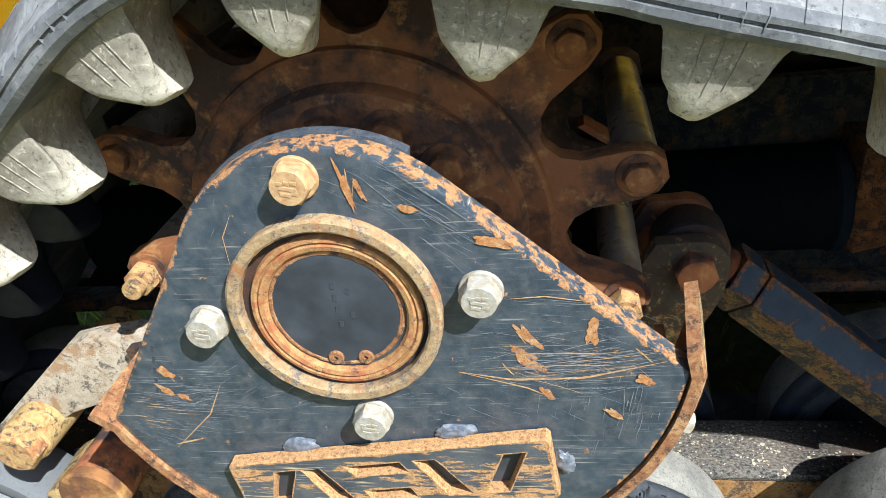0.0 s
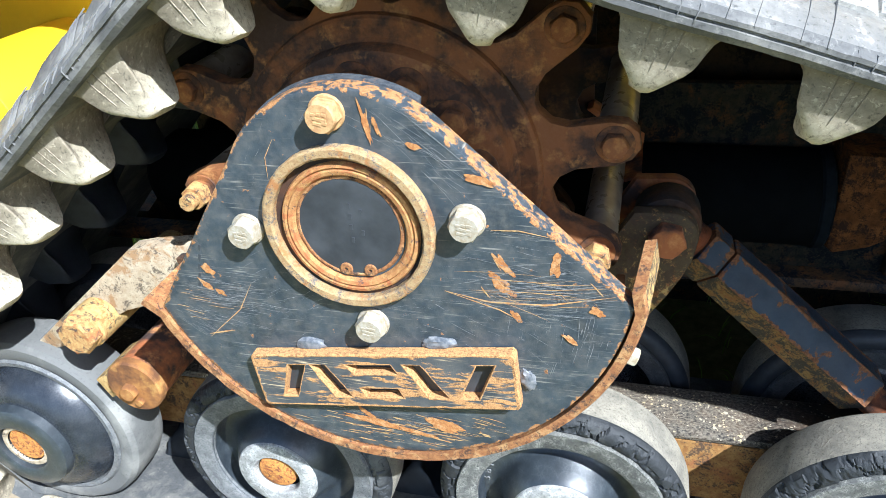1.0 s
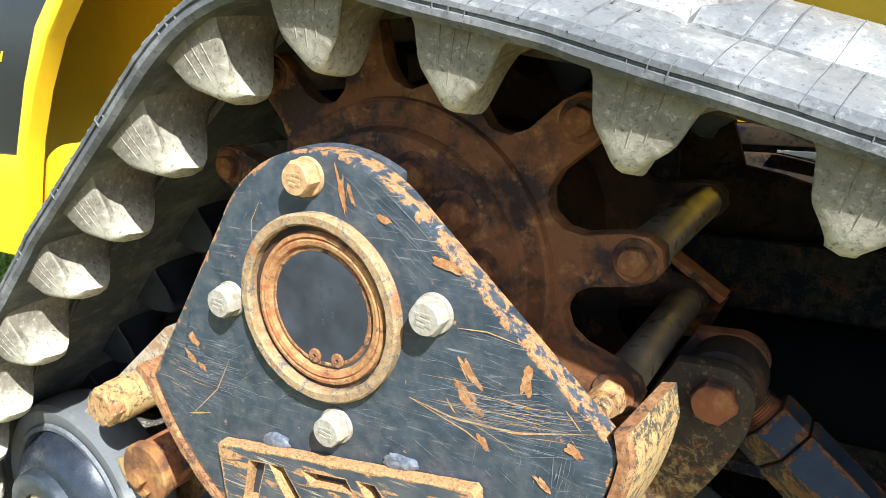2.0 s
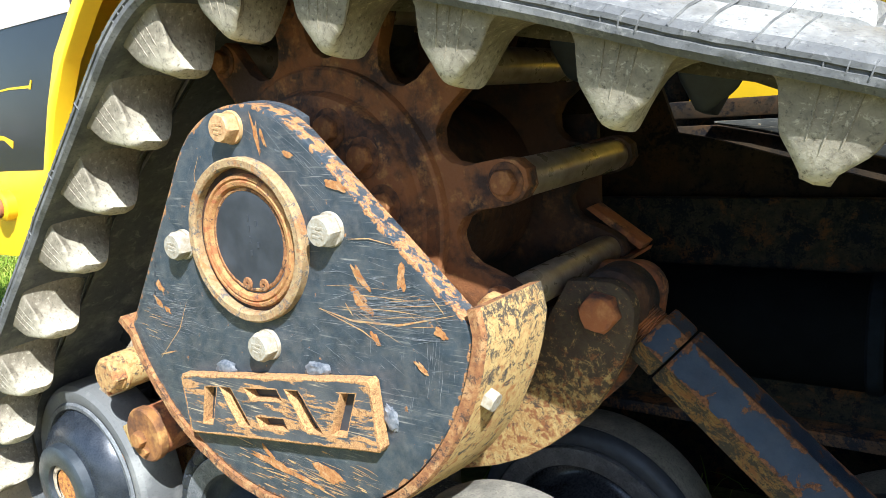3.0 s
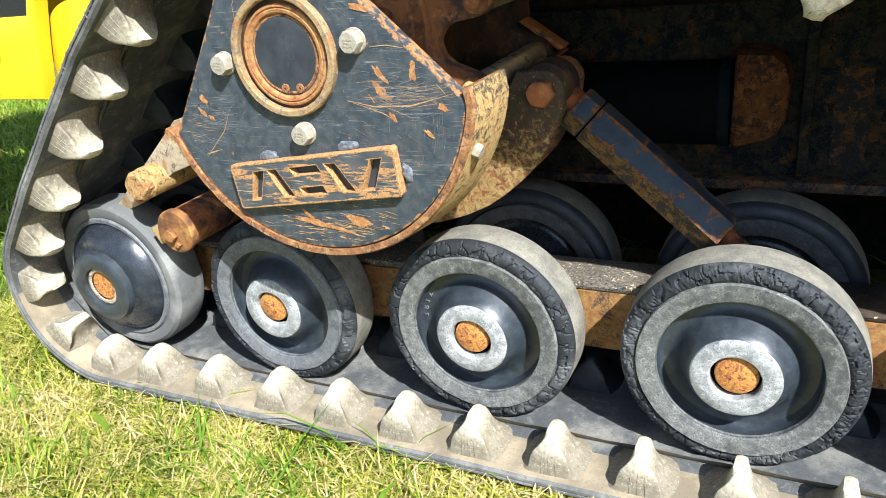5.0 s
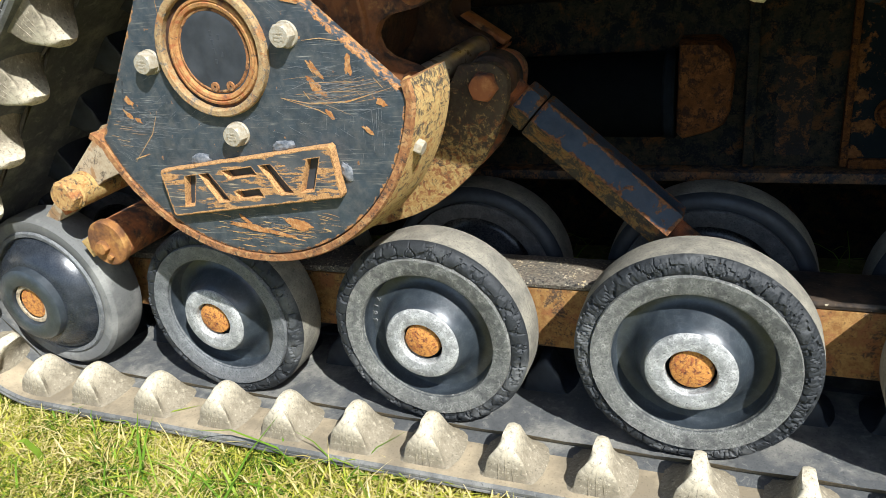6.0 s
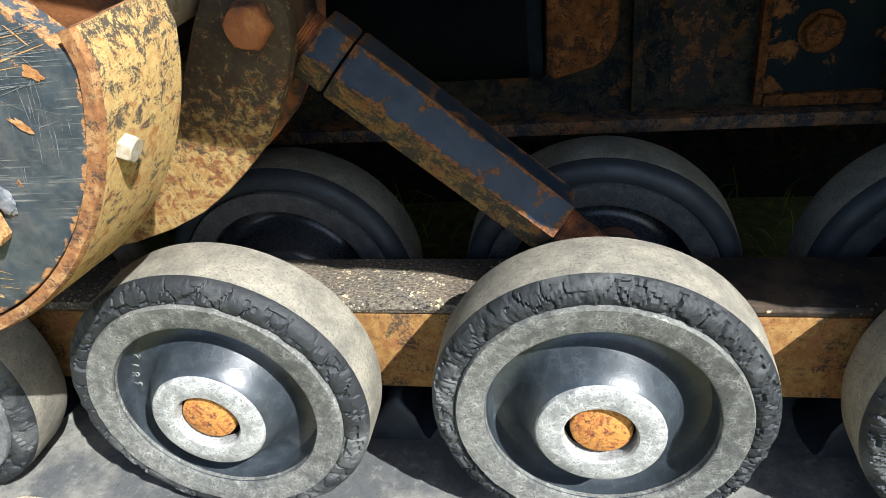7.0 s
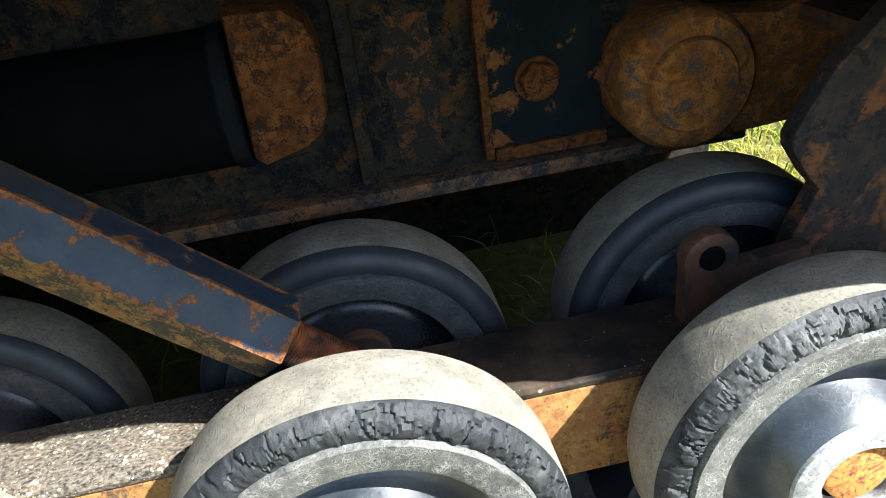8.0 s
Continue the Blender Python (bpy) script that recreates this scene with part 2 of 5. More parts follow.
M_BELT = rubber("dusty_belt_rubber", (0.08, 0.082, 0.082), (0.25, 0.235, 0.2), 0.5, 0.6, 0.72, 0.0014, grain=0.4)
M_EDGE = rubber("grey_belt_edge_rubber", (0.10, 0.098, 0.092), (0.25, 0.238, 0.21), 0.5, 0.7, 0.7, 0.0014, grain=0.4, size=150)
M_TREAD = rubber("worn_tread_rubber", (0.155, 0.15, 0.137), (0.41, 0.39, 0.34), 0.52, 0.8, 0.5, 0.0022, grain=0.4)
M_TYRE = scuffed("wheel_tyre_rubber", (0.27, 0.245, 0.19), (0.145, 0.133, 0.108), (0.10, 0.094, 0.082), 110, 0.2, 0.72, speck=0.7, relief=0.5)
M_CHIP = rubber("torn_black_rubber", (0.020, 0.022, 0.024), (0.125, 0.126, 0.122), 0.45, 0.8, 0.62, 0.006)
M_RING = scuffed("scuffed_grey_ring", (0.150, 0.149, 0.132), (0.078, 0.078, 0.072), (0.50, 0.49, 0.44), 520, 0.5, 0.7, relief=1.0)
M_DISH = scuffed("black_wheel_plastic", (0.032, 0.040, 0.047), (0.017, 0.022, 0.028), (0.17, 0.185, 0.19), 240, 0.14, 0.38, speck=0.4, relief=0.15, spec=0.8)
M_HUB = scuffed("scraped_pale_hub", (0.34, 0.337, 0.318), (0.2, 0.2, 0.192), (0.62, 0.61, 0.58), 380, 0.8, 0.5)
M_BOLT = plain("dusty_zinc", (0.42, 0.385, 0.315), 0.55, 0.2, 0.4, 260, (0.3, 0.24, 0.15))
M_BOLT_TAN = plain("rust_dusted_zinc", (0.55, 0.36, 0.16), 0.65, 0.2, 0.4, 210, (0.36, 0.19, 0.08))
M_AXLE = mottled("orange_axle_rust", (0.60, 0.28, 0.07), (0.50, 0.205, 0.048), (0.11, 0.04, 0.03), (0.34, 0.11, 0.036), 0.45, 0.46, 210)
M_CAP = plain("black_end_cap", (0.022, 0.025, 0.03), 0.5, 0, 0.3, 26, (0.05, 0.054, 0.06))
M_SLEEVE = plain("polished_roller_steel", (0.46, 0.37, 0.26), 0.3, 0.4, 0.5, 30, (0.20, 0.15, 0.10))
M_YELLOW = plain("yellow_machine_paint", (0.8, 0.5, 0.008), 0.4, 0, 0.12, 12)
M_PANEL = plain("black_glossy_panel", (0.02, 0.022, 0.026), 0.12, 0, 0.3, 8)
M_WELD = plain("weld_metal", (0.07, 0.08, 0.095), 0.45, 0.1, 0.5, 220, (0.2, 0.2, 0.2))
M_LINK = mottled("pale_dusted_steel", (0.44, 0.36, 0.25), (0.35, 0.27, 0.175), (0.10, 0.08, 0.06), (0.30, 0.18, 0.09), 0.44, 0.44, 60)
M_RUST_ORANGE_DULL = rust_steel("ochre_rust", (0.12, 0.05, 0.02), (0.3, 0.13, 0.035), (0.42, 0.23, 0.07), 55)
M_BOSS = mottled("brown_boss_rust", (0.218, 0.092, 0.025), (0.149, 0.057, 0.017), (0.069, 0.063, 0.060), (0.322, 0.132, 0.032), 0.445, 0.48, 75, 0.9, 0.12)
M_FRAME_DARK = worn_paint("blue_black_dirty_paint", (0.006, 0.010, 0.013), (0.014, 0.019, 0.021), (0.19, 0.085, 0.03), (0.11, 0.046, 0.018), amount=0.44, scale=22, gloss=0.75, spec=0.06)
M_RUBBER_FACE = plain("black_rubber_and_lug_shade", (0.02, 0.025, 0.033), 0.55, 0, 0.4, 60)
M_RING_DARK = scuffed("grey_blue_ring", (0.15, 0.152, 0.15), (0.09, 0.094, 0.097), (0.30, 0.30, 0.29), 420, 0.45, 0.6)
M_CLAMP = mottled("orange_brown_rust", (0.117, 0.046, 0.014), (0.080, 0.030, 0.010), (0.024, 0.014, 0.011), (0.160, 0.064, 0.019), 0.46, 0.46, 75, 0.9, 0.12)
M_ARM_PLATE = mottled("black_flaking_paint", (0.024, 0.022, 0.024), (0.045, 0.033, 0.027), (0.012, 0.013, 0.018), (0.150, 0.063, 0.027), 0.45, 0.45, 30, 0.8, 0.2)
# climb: black paint blotches thicken upwards, carrying the ear's upper shade as well.
M_EAR = mottled("rust_black_and_shade_plate", (0.40, 0.28, 0.11), (0.31, 0.17, 0.06), (0.05, 0.038, 0.028), (0.2, 0.08, 0.03), 0.42, 0.48, 150, climb=(0.33, 0.41, 0.15))
M_TYRE_DARK = rubber("dark_tyre_rubber", (0.115, 0.114, 0.108), (0.25, 0.243, 0.22), 0.5, 0.35, 0.75)
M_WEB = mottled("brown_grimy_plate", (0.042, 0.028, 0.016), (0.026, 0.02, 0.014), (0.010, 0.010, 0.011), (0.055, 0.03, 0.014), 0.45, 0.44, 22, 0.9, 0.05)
M_FRAME_LIP = mottled("rusty_frame_lip", (0.142, 0.084, 0.046), (0.084, 0.054, 0.035), (0.019, 0.026, 0.035), (0.230, 0.101, 0.041), 0.475, 0.46, 45, 0.85, 0.15)
M_STAIN = mottled("broken_rust_stain", (0.11, 0.052, 0.02), (0.08, 0.037, 0.015), (0.014, 0.017, 0.019), (0.14, 0.064, 0.024), 0.52, 0.46, 60, 0.85, 0.12)
M_DOME = scuffed("glossy_hub_and_shaded_dish", (0.022, 0.026, 0.033), (0.014, 0.017, 0.022), (0.1, 0.105, 0.11), 260, 0.22, 0.27, speck=0.5, relief=0.1)
M_BELT_DUST = rubber("tan_dust_on_belt", (0.20, 0.162, 0.108), (0.40, 0.32, 0.205), 0.55, 0.5, 0.85)
M_RIM_BLACK = mottled("worn_black_rim", (0.07, 0.075, 0.08), (0.04, 0.046, 0.054), (0.022, 0.028, 0.036), (0.25, 0.12, 0.05), 0.44, 0.42, 95, 0.7, 0.4)
M_STRUT_PLAIN = plain("blue_black_rim", (0.010, 0.013, 0.017), 0.8, 0, 0.4, 60)
M_GOUGE = plain("gouged_tan_metal", (0.5, 0.34, 0.15), 0.7, 0, 0.5, 300, (0.36, 0.17, 0.06))
M_PALE = plain("pale_scratch", (0.23, 0.235, 0.235), 0.6, 0, 0.5, 400, (0.1, 0.105, 0.11))
M_FLAKE = mottled("orange_rust_flake", (0.44, 0.215, 0.075), (0.33, 0.13, 0.042), (0.10, 0.06, 0.04), (0.46, 0.27, 0.12), 0.40, 0.45, 160)
M_PIVOT = mottled("ochre_stained_steel", (0.46, 0.29, 0.11), (0.36, 0.19, 0.07), (0.06, 0.05, 0.042), (0.32, 0.125, 0.045), 0.44, 0.44, 120)
M_SCUFFED = worn_paint("scuffed_black_panel", (0.03, 0.032, 0.03), (0.075, 0.072, 0.06), (0.36, 0.30, 0.2), (0.26, 0.19, 0.10), amount=0.45, scale=46, gloss=0.6, scratches=1.0, rim=True, dust=0.06, spec=0.3)
# Darker copy of the grey ring: the inner wheels' shade as colour.
M_RING_SHADED = scuffed("shaded_dark_ring", (0.07, 0.074, 0.078), (0.04, 0.044, 0.05), (0.17, 0.17, 0.17), 420, 0.35, 0.6)
M_HOSE = plain("black_hose_and_hole_shade", (0.004, 0.005, 0.006), 0.8, 0, 0.3, 40)


# ---- mesh helpers ----
def finish(bm, sharp=32):
    bmesh.ops.recalc_face_normals(bm, faces=bm.faces)
    for f in bm.faces:
        f.smooth = True
    for e in bm.edges:
        e.smooth = len(e.link_faces) == 2 and e.calc_face_angle(0) < radians(sharp)
    return bm


def part(name, bm, mat, parent=None, label="", at=None, sharp=32):
    """Links a bmesh as one mesh object under a thing or a part."""
    if isinstance(bm, bmesh.types.BMesh):
        finish(bm, sharp)
        me = bpy.data.meshes.new(name)
        bm.to_mesh(me)
        bm.free()
        for m in (mat if isinstance(mat, (list, tuple)) else [mat]):
            me.materials.append(m)
    else:
        me = bm
    ob = new(name, me)
    ob.parent = parent
    if at is not None:
        ob.matrix_basis = at
    if label:
        tagged(ob, label)
    return ob


def thing(name, label, category, at=None, group="", kind=""):
    ob = new(name)
    ob.empty_display_size = 0.05
    if at is not None:
        ob.matrix_basis = at
    return tagged(ob, label, category, group, kind)


def prism(outline, y0, y1, bevel=0.0, wear=0.0):
    """A plate: the outline in x and z, from y0 (front) to y1. wear: width of the rim that the wear attribute marks."""
    bm = bmesh.new()
    front = [bm.verts.new((x, y0, z)) for x, z in outline]
    back = [bm.verts.new((x, y1, z)) for x, z in outline]
    n = len(outline)
    f = bm.faces.new(front)
    bm.faces.new(back[::-1])
    for i in range(n):
        bm.faces.new((front[i], back[i], back[(i + 1) % n], front[(i + 1) % n]))
    bmesh.ops.recalc_face_normals(bm, faces=bm.faces)
    if bevel:
        edges = [e for e in bm.edges if all(abs(v.co.y - y0) < 1e-6 for v in e.verts)]
        bmesh.ops.bevel(bm, geom=edges, offset=bevel, segments=2, affect="EDGES", profile=0.5)
    if wear:
        f = max((g for g in bm.faces if all(abs(v.co.y - y0) < 1e-6 for v in g.verts)), key=lambda g: g.calc_area())
        layer = bm.verts.layers.float.new("wear")
        for v in bm.verts:
            v[layer] = 1.05
        bmesh.ops.inset_region(bm, faces=[f], thickness=wear, use_even_offset=True)
        for v in f.verts:
            v[layer] = 0.0
    return bm


def lathe(profile, n=64, jitter=None):
    """Turned about the y axis: profile of (radius, y)."""
    bm = bmesh.new()
    rings = []
    for j, (r, y) in enumerate(profile):
        if r < 1e-6:
            rings.append([bm.verts.new((0, y, 0))] * n)
            continue
        ring = []
        for i in range(n):
            a = 2 * math.pi * i / n
            dr, dy = jitter(a, j) if jitter else (0, 0)
            ring.append(bm.verts.new(((r + dr) * math.cos(a), y + dy, (r + dr) * math.sin(a))))
        rings.append(ring)
    for a, b in zip(rings, rings[1:]):
        for i in range(n):
            k = (i + 1) % n
            quad = []
            for v in (a[i], a[k], b[k], b[i]):
                if v not in quad:
                    quad.append(v)
            if len(quad) > 2:
                bm.faces.new(quad)
    return bm


def rod(a, b, r, n=24, r2=None, bevel=0.0):
    """A round bar between two points, its ends chamfered."""
    a, b = Vector(a), Vector(b)
    length = (b - a).length
    r2 = r if r2 is None else r2
    prof = [(0, 0), (r - bevel, 0), (r, bevel), (r2, length - bevel), (r2 - bevel, length), (0, length)] if bevel else [(0, 0), (r, 0), (r2, length), (0, length)]
    bm = lathe(prof, n)
    bm.transform(Matrix.Translation(a) @ Vector((0, 1, 0)).rotation_difference(b - a).to_matrix().to_4x4())
    return bm


def box(x0, x1, y0, y1, z0, z1, bevel=0.002, seg=2):
    bm = bmesh.new()
    bmesh.ops.create_cube(bm, size=1)
    bm.transform(Matrix.Translation(((x0 + x1) / 2, (y0 + y1) / 2, (z0 + z1) / 2)) @ Matrix.Diagonal((x1 - x0, y1 - y0, z1 - z0, 1)))
    if bevel:
        bmesh.ops.bevel(bm, geom=bm.edges[:], offset=bevel, segments=seg, affect="EDGES", profile=0.6)
    return bm


def hexbolt(r, h, washer=0.0):
    """A hexagonal head, its face towards -y at y = -h, with a chamfered rim; washer: radius of the collar under it."""
    bm = bmesh.new()
    rows = []
    n = 36
    for rr, y, k in ((1, 0, 1), (1, -h * 0.80, 1), (0.93, -h * 0.94, 0.35), (0.88, -h, 0), (0.78, -h, 0)):
        ring = []
        for i in range(n):
            a = 2 * math.pi * i / n
            side = (a + math.pi / 6) % (math.pi / 3) - math.pi / 6
            flat = math.cos(math.pi / 6) / math.cos(math.pi / 6 - abs(side))
            q = r * rr * (k * flat + (1 - k) * 0.93)
            ring.append(bm.verts.new((q * math.cos(a), y, q * math.sin(a))))
        rows.append(ring)
    for a, b in zip(rows, rows[1:]):
        for i in range(n):
            bm.faces.new((a[i], a[(i + 1) % n], b[(i + 1) % n], b[i]))
    bm.faces.new(rows[-1])
    bm.faces.new(rows[0][::-1])
    if washer:
        w = lathe([(0, 0.0), (washer, 0.0), (washer, -h * 0.16), (washer * 0.96, -h * 0.22), (r * 0.8, -h * 0.22)], 28)
        me = bpy.data.meshes.new("washer")
        w.to_mesh(me)
        w.free()
        bm.from_mesh(me)
        bpy.data.meshes.remove(me)
    return bm


def arc(cx, cz, r, a0, a1, n):
    return [(cx + r * math.cos(radians(a0 + (a1 - a0) * i / n)), cz + r * math.sin(radians(a0 + (a1 - a0) * i / n))) for i in range(n + 1)]


# ---- ground ----
GROUND = 0.02
bm = bmesh.new()
rows = []
for i in range(61):
    row = []
    for j in range(61):
        u, w = (i - 30) / 30, (j - 30) / 30
        x, y = 1.6 * u + 400 * u ** 7 - 0.2, 1.6 * w + 400 * w ** 7
        near = max(0, 1 - math.hypot(x, y) / 6)
        row.append(bm.verts.new((x, y, GROUND - 0.012 + near * 0.012 * noise.noise(Vector((x * 5, y * 5, 0))))))
    rows.append(row)
for a, b in zip(rows, rows[1:]):
    for i in range(60):
        bm.faces.new((a[i], b[i], b[i + 1], a[i + 1]))
M_SOIL = plain("grassy_soil", (0.08, 0.09, 0.025), 0.9, 0, 0.5, 60, (0.19, 0.16, 0.065))
ground = tagged(part("ground", bm, M_SOIL), "dry trampled lawn soil under the machine", "ground", kind="structure")


# ---- rubber track ----
CX, CZ = -0.150, 0.508          # drive axle before the shift below
SHIFT = Vector((0.018, 0.0, 0.005))           # of the guard and the sprocket
CROWN, CROWN_R = (-0.0332, 0.4859), 0.181      # the stiff belt bows out past the sprocket here
RIM_R, REAR_R, FRONT_R = 0.1792, 0.126, 0.1383
REAR, FRONT = (-0.585, 0.173), (1.06, 0.1853)
BULGE, BULGE_R = (-0.3719, 0.421), 0.112    # the slack behind the sprocket hangs out


def tangent(p, rp, q, rq):
    """The outer tangent's normal angle for a belt that runs clockwise over p and q."""
    dx, dz = q[0] - p[0], q[1] - p[1]
    d = math.hypot(dx, dz)
    return math.atan2(dz, dx) + math.pi / 2 + math.asin((rq - rp) / d)


def belt_path():
    """Pieces of the loop, clockwise as seen from the front: (kind, data, length)."""
    wheels = [((CX + SHIFT.x, CZ + SHIFT.z), RIM_R), (CROWN, CROWN_R), (FRONT, FRONT_R), (REAR, REAR_R), (BULGE, BULGE_R)]
    normals = [tangent(wheels[i][0], wheels[i][1], wheels[(i + 1) % 5][0], wheels[(i + 1) % 5][1]) for i in range(5)]
    out = []
    for i in range(5):
        (c, r), a_in, a_out = wheels[i], normals[i - 1], normals[i]
        while a_out > a_in:
            a_out -= 2 * math.pi
        while a_in - a_out > 2 * math.pi:
            a_out += 2 * math.pi
        out.append(("arc", (c, r, a_in, a_out), r * (a_in - a_out)))
        c2, r2 = wheels[(i + 1) % 5]
        p = (c[0] + r * math.cos(normals[i]), c[1] + r * math.sin(normals[i]))
        q = (c2[0] + r2 * math.cos(normals[i]), c2[1] + r2 * math.sin(normals[i]))
        out.append(("line", (p, q, normals[i]), math.dist(p, q)))
    return out


PIECES = belt_path()
LOOP = sum(p[2] for p in PIECES)


def on_belt(s):
    """Place on the belt's inner face at the arc length s, and the angle of its outward normal."""
    s %= LOOP
    for kind, d, length in PIECES:
        if s <= length:
            if kind == "arc":
                c, r, a, b = d
                t = a + (b - a) * s / length
                return c[0] + r * math.cos(t), c[1] + r * math.sin(t), t
            p, q, n = d
            k = s / length
            return p[0] + (q[0] - p[0]) * k, p[1] + (q[1] - p[1]) * k, n
        s -= length
    return on_belt(0)


def lug_place(m):
    """Arc length of lug m. The lugs stand a little further apart where the belt bends back and hangs slack."""
    s = PITCH * (m + 0.25)
    for _ in range(8):
        turns, rest = divmod(s, LOOP)
        s = PITCH * (m + turns + float(np.interp(rest, (0.0, 0.5, 2.4, 3.14, 3.36, 3.75, 4.06, 4.18, LOOP), (0.25, 0.28, 0.56, 0.53, 0.84, 0.87, 1.10, 1.25, 1.25))))
    return s


LUGS = 44
PITCH = LOOP / (LUGS + 1)


def lean_of(z):
    """The slack belt stands further out at the top than behind the sprocket and on the ground."""
    return float(np.interp(z, (0.05, 0.34, 0.50, 0.65), (0.014, 0.010, 0.0225, -0.0002)))


def belt_frame(s):
    """Pose with x along the belt, y across it and z outwards."""
    x, z, t = on_belt(s)
    m = Matrix.Rotation(math.pi / 2 - t, 4, "Y")
    return Matrix.Translation((x, lean_of(z), z)) @ m


EDGE, FAR = -0.082, 0.362
section = [(EDGE, 0.0035), (EDGE + 0.003, 0.0), (-0.02, 0.0), (0.1, 0.0), (0.25, 0.0), (FAR, 0.0), (FAR, 0.013), (0.25, 0.016), (0.1, 0.016), (EDGE + 0.075, 0.016), (EDGE + 0.06, 0.0175),
           (EDGE + 0.05, 0.0235), (EDGE + 0.042, 0.0265), (EDGE + 0.03, 0.0255), (EDGE + 0.016, 0.021), (EDGE + 0.006, 0.0155), (EDGE, 0.0115), (EDGE, 0.0090), (EDGE + 0.0015, 0.0084), (EDGE + 0.0015, 0.0073), (EDGE, 0.0067)]
bm = bmesh.new()
count = 900
rings = []
for i in range(count):
    m = belt_frame(LOOP * i / count)
    wob = 0.0012 * noise.noise(Vector((i * 0.06, 0, 5)))
    worn = [0.0003 * noise.noise(Vector((i * 0.17, j * 0.9, 7))) + 0.0004 * noise.noise(Vector((i * 0.47, j * 1.7, 2))) if j > 14 or j < 2 else 0.0 for j in range(len(section))]
    rings.append([bm.verts.new(m @ Vector((0, y + 0.8 * worn[j], u + wob + worn[j]))) for j, (y, u) in enumerate(section)])
for i in range(count):
    a, b = rings[i], rings[(i + 1) % count]
    for j in range(len(section)):
        k = (j + 1) % len(section)
        f = bm.faces.new((a[j], b[j], b[k], a[k]))
        f.material_index = 1 if j >= 15 or j == 0 else (2 if 6 <= j < 15 else (3 if j == 1 and on_belt(LOOP * i / count)[1] < 0.17 else 0))
track = thing("rubber_track", "dusty grey rubber crawler track with moulded drive lugs", "crawler track")
belt = part("belt", bm, [M_BELT, M_EDGE, M_TREAD, M_BELT_DUST], track, "wide rubber belt with a grooved edge")


def lug_slope(h):
    """How far the lug's front face leans back at the height h."""
    return float(np.interp(h, (0.0, 0.009, 0.019, 0.028, 0.035, 0.0405, 0.048), (0.0, 0.0008, 0.0021, 0.0038, 0.0058, 0.0082, 0.0120)))


def lug_mesh():
    """One drive lug: x along the belt, y across, z outwards; the lug points to -z. A gabled block with a leaning front face."""
    bm = bmesh.new()

    def outline(w, pk, flare, inset, bell):
        sh = 0.52 * pk
        half = [(w + flare, 0.0), (w + flare * 0.55, min(0.0022, sh * 0.12)), (w + flare * 0.24, min(0.0062, sh * 0.32)), (w + flare * 0.05, min(0.0120, sh * 0.6)), (w * 0.95, sh * 0.8), (w * 0.90, sh * 0.97), (w * 0.80, sh + (pk - sh) * 0.17),
                (w * 0.52, sh + (pk - sh) * 0.50), (w * 0.28, sh + (pk - sh) * 0.83), (w * 0.15, pk - 0.0011)]
        half = [(x * (1 - bell) + bell * (0.30 * w + (0.70 * w + flare) * (0.38 * max(0.0, 1 - h / pk) + 0.62 * max(0.0, 1 - h / pk) ** 6)), h) for x, h in half]
        pts = [(-x, h) for x, h in half] + [(0.0, pk)] + [(x, h) for x, h in half[::-1]]
        if inset:
            pts = [(x * (1 - inset / w), max(0.0, h - inset * min(1, h / 0.01))) for x, h in pts]
        return pts

    def row(d, w, pk, flare, inset):
        return [bm.verts.new((x + 0.0005 * noise.noise(Vector((x * 160, h * 160, d * 90))), EDGE + 0.0112 + d + lug_slope(h), 0.001 - h)) for x, h in outline(w, pk, flare, inset, min(1.0, max(0.0, (d - 0.0012) / 0.010)))]
    rows = [row(d, w, pk, flare, inset) for d, w, pk, flare, inset in (
        (0.0, 0.0240, 0.0434, 0.0045, 0.0036), (0.0007, 0.0240, 0.0438, 0.0055, 0.0016), (0.0020, 0.0238, 0.0441, 0.0075, 0.0004), (0.0062, 0.0230, 0.0446, 0.0105, 0.0), (0.0110, 0.0220, 0.0454, 0.0130, 0.0), (0.0175, 0.0202, 0.0462, 0.0175, 0.0),
        (0.0250, 0.0178, 0.0466, 0.0210, 0.0), (0.0320, 0.0164, 0.0450, 0.0230, 0.0), (0.0400, 0.0155, 0.0400, 0.0240, 0.0), (0.0500, 0.0150, 0.0300, 0.0240, 0.0), (0.0610, 0.0160, 0.0150, 0.0230, 0.0), (0.0720, 0.0200, 0.0008, 0.0190, 0.0))]
    for a, b in zip(rows, rows[1:]):
        for j in range(len(a) - 1):
            bm.faces.new((a[j], a[j + 1], b[j + 1], b[j]))
    first, n = rows[0], len(rows[0])
    spine = [bm.verts.new((0.0, EDGE + 0.0109 + lug_slope(-v.co.z + 0.001), v.co.z)) for v in first[:n // 2]] + [first[n // 2]]
    for j in range(n // 2):
        for side in (j, n - 1 - j):
            k = side + (1 if side == j else -1)
            quad = [first[side], first[k], spine[j + 1], spine[j]]
            bm.faces.new([v for i, v in enumerate(quad) if v not in quad[:i]])
    finish(bm, 33)
    me = bpy.data.meshes.new("drive_lug")
    bm.to_mesh(me)
    bm.free()
    me.materials.append(M_LUG)
    return me


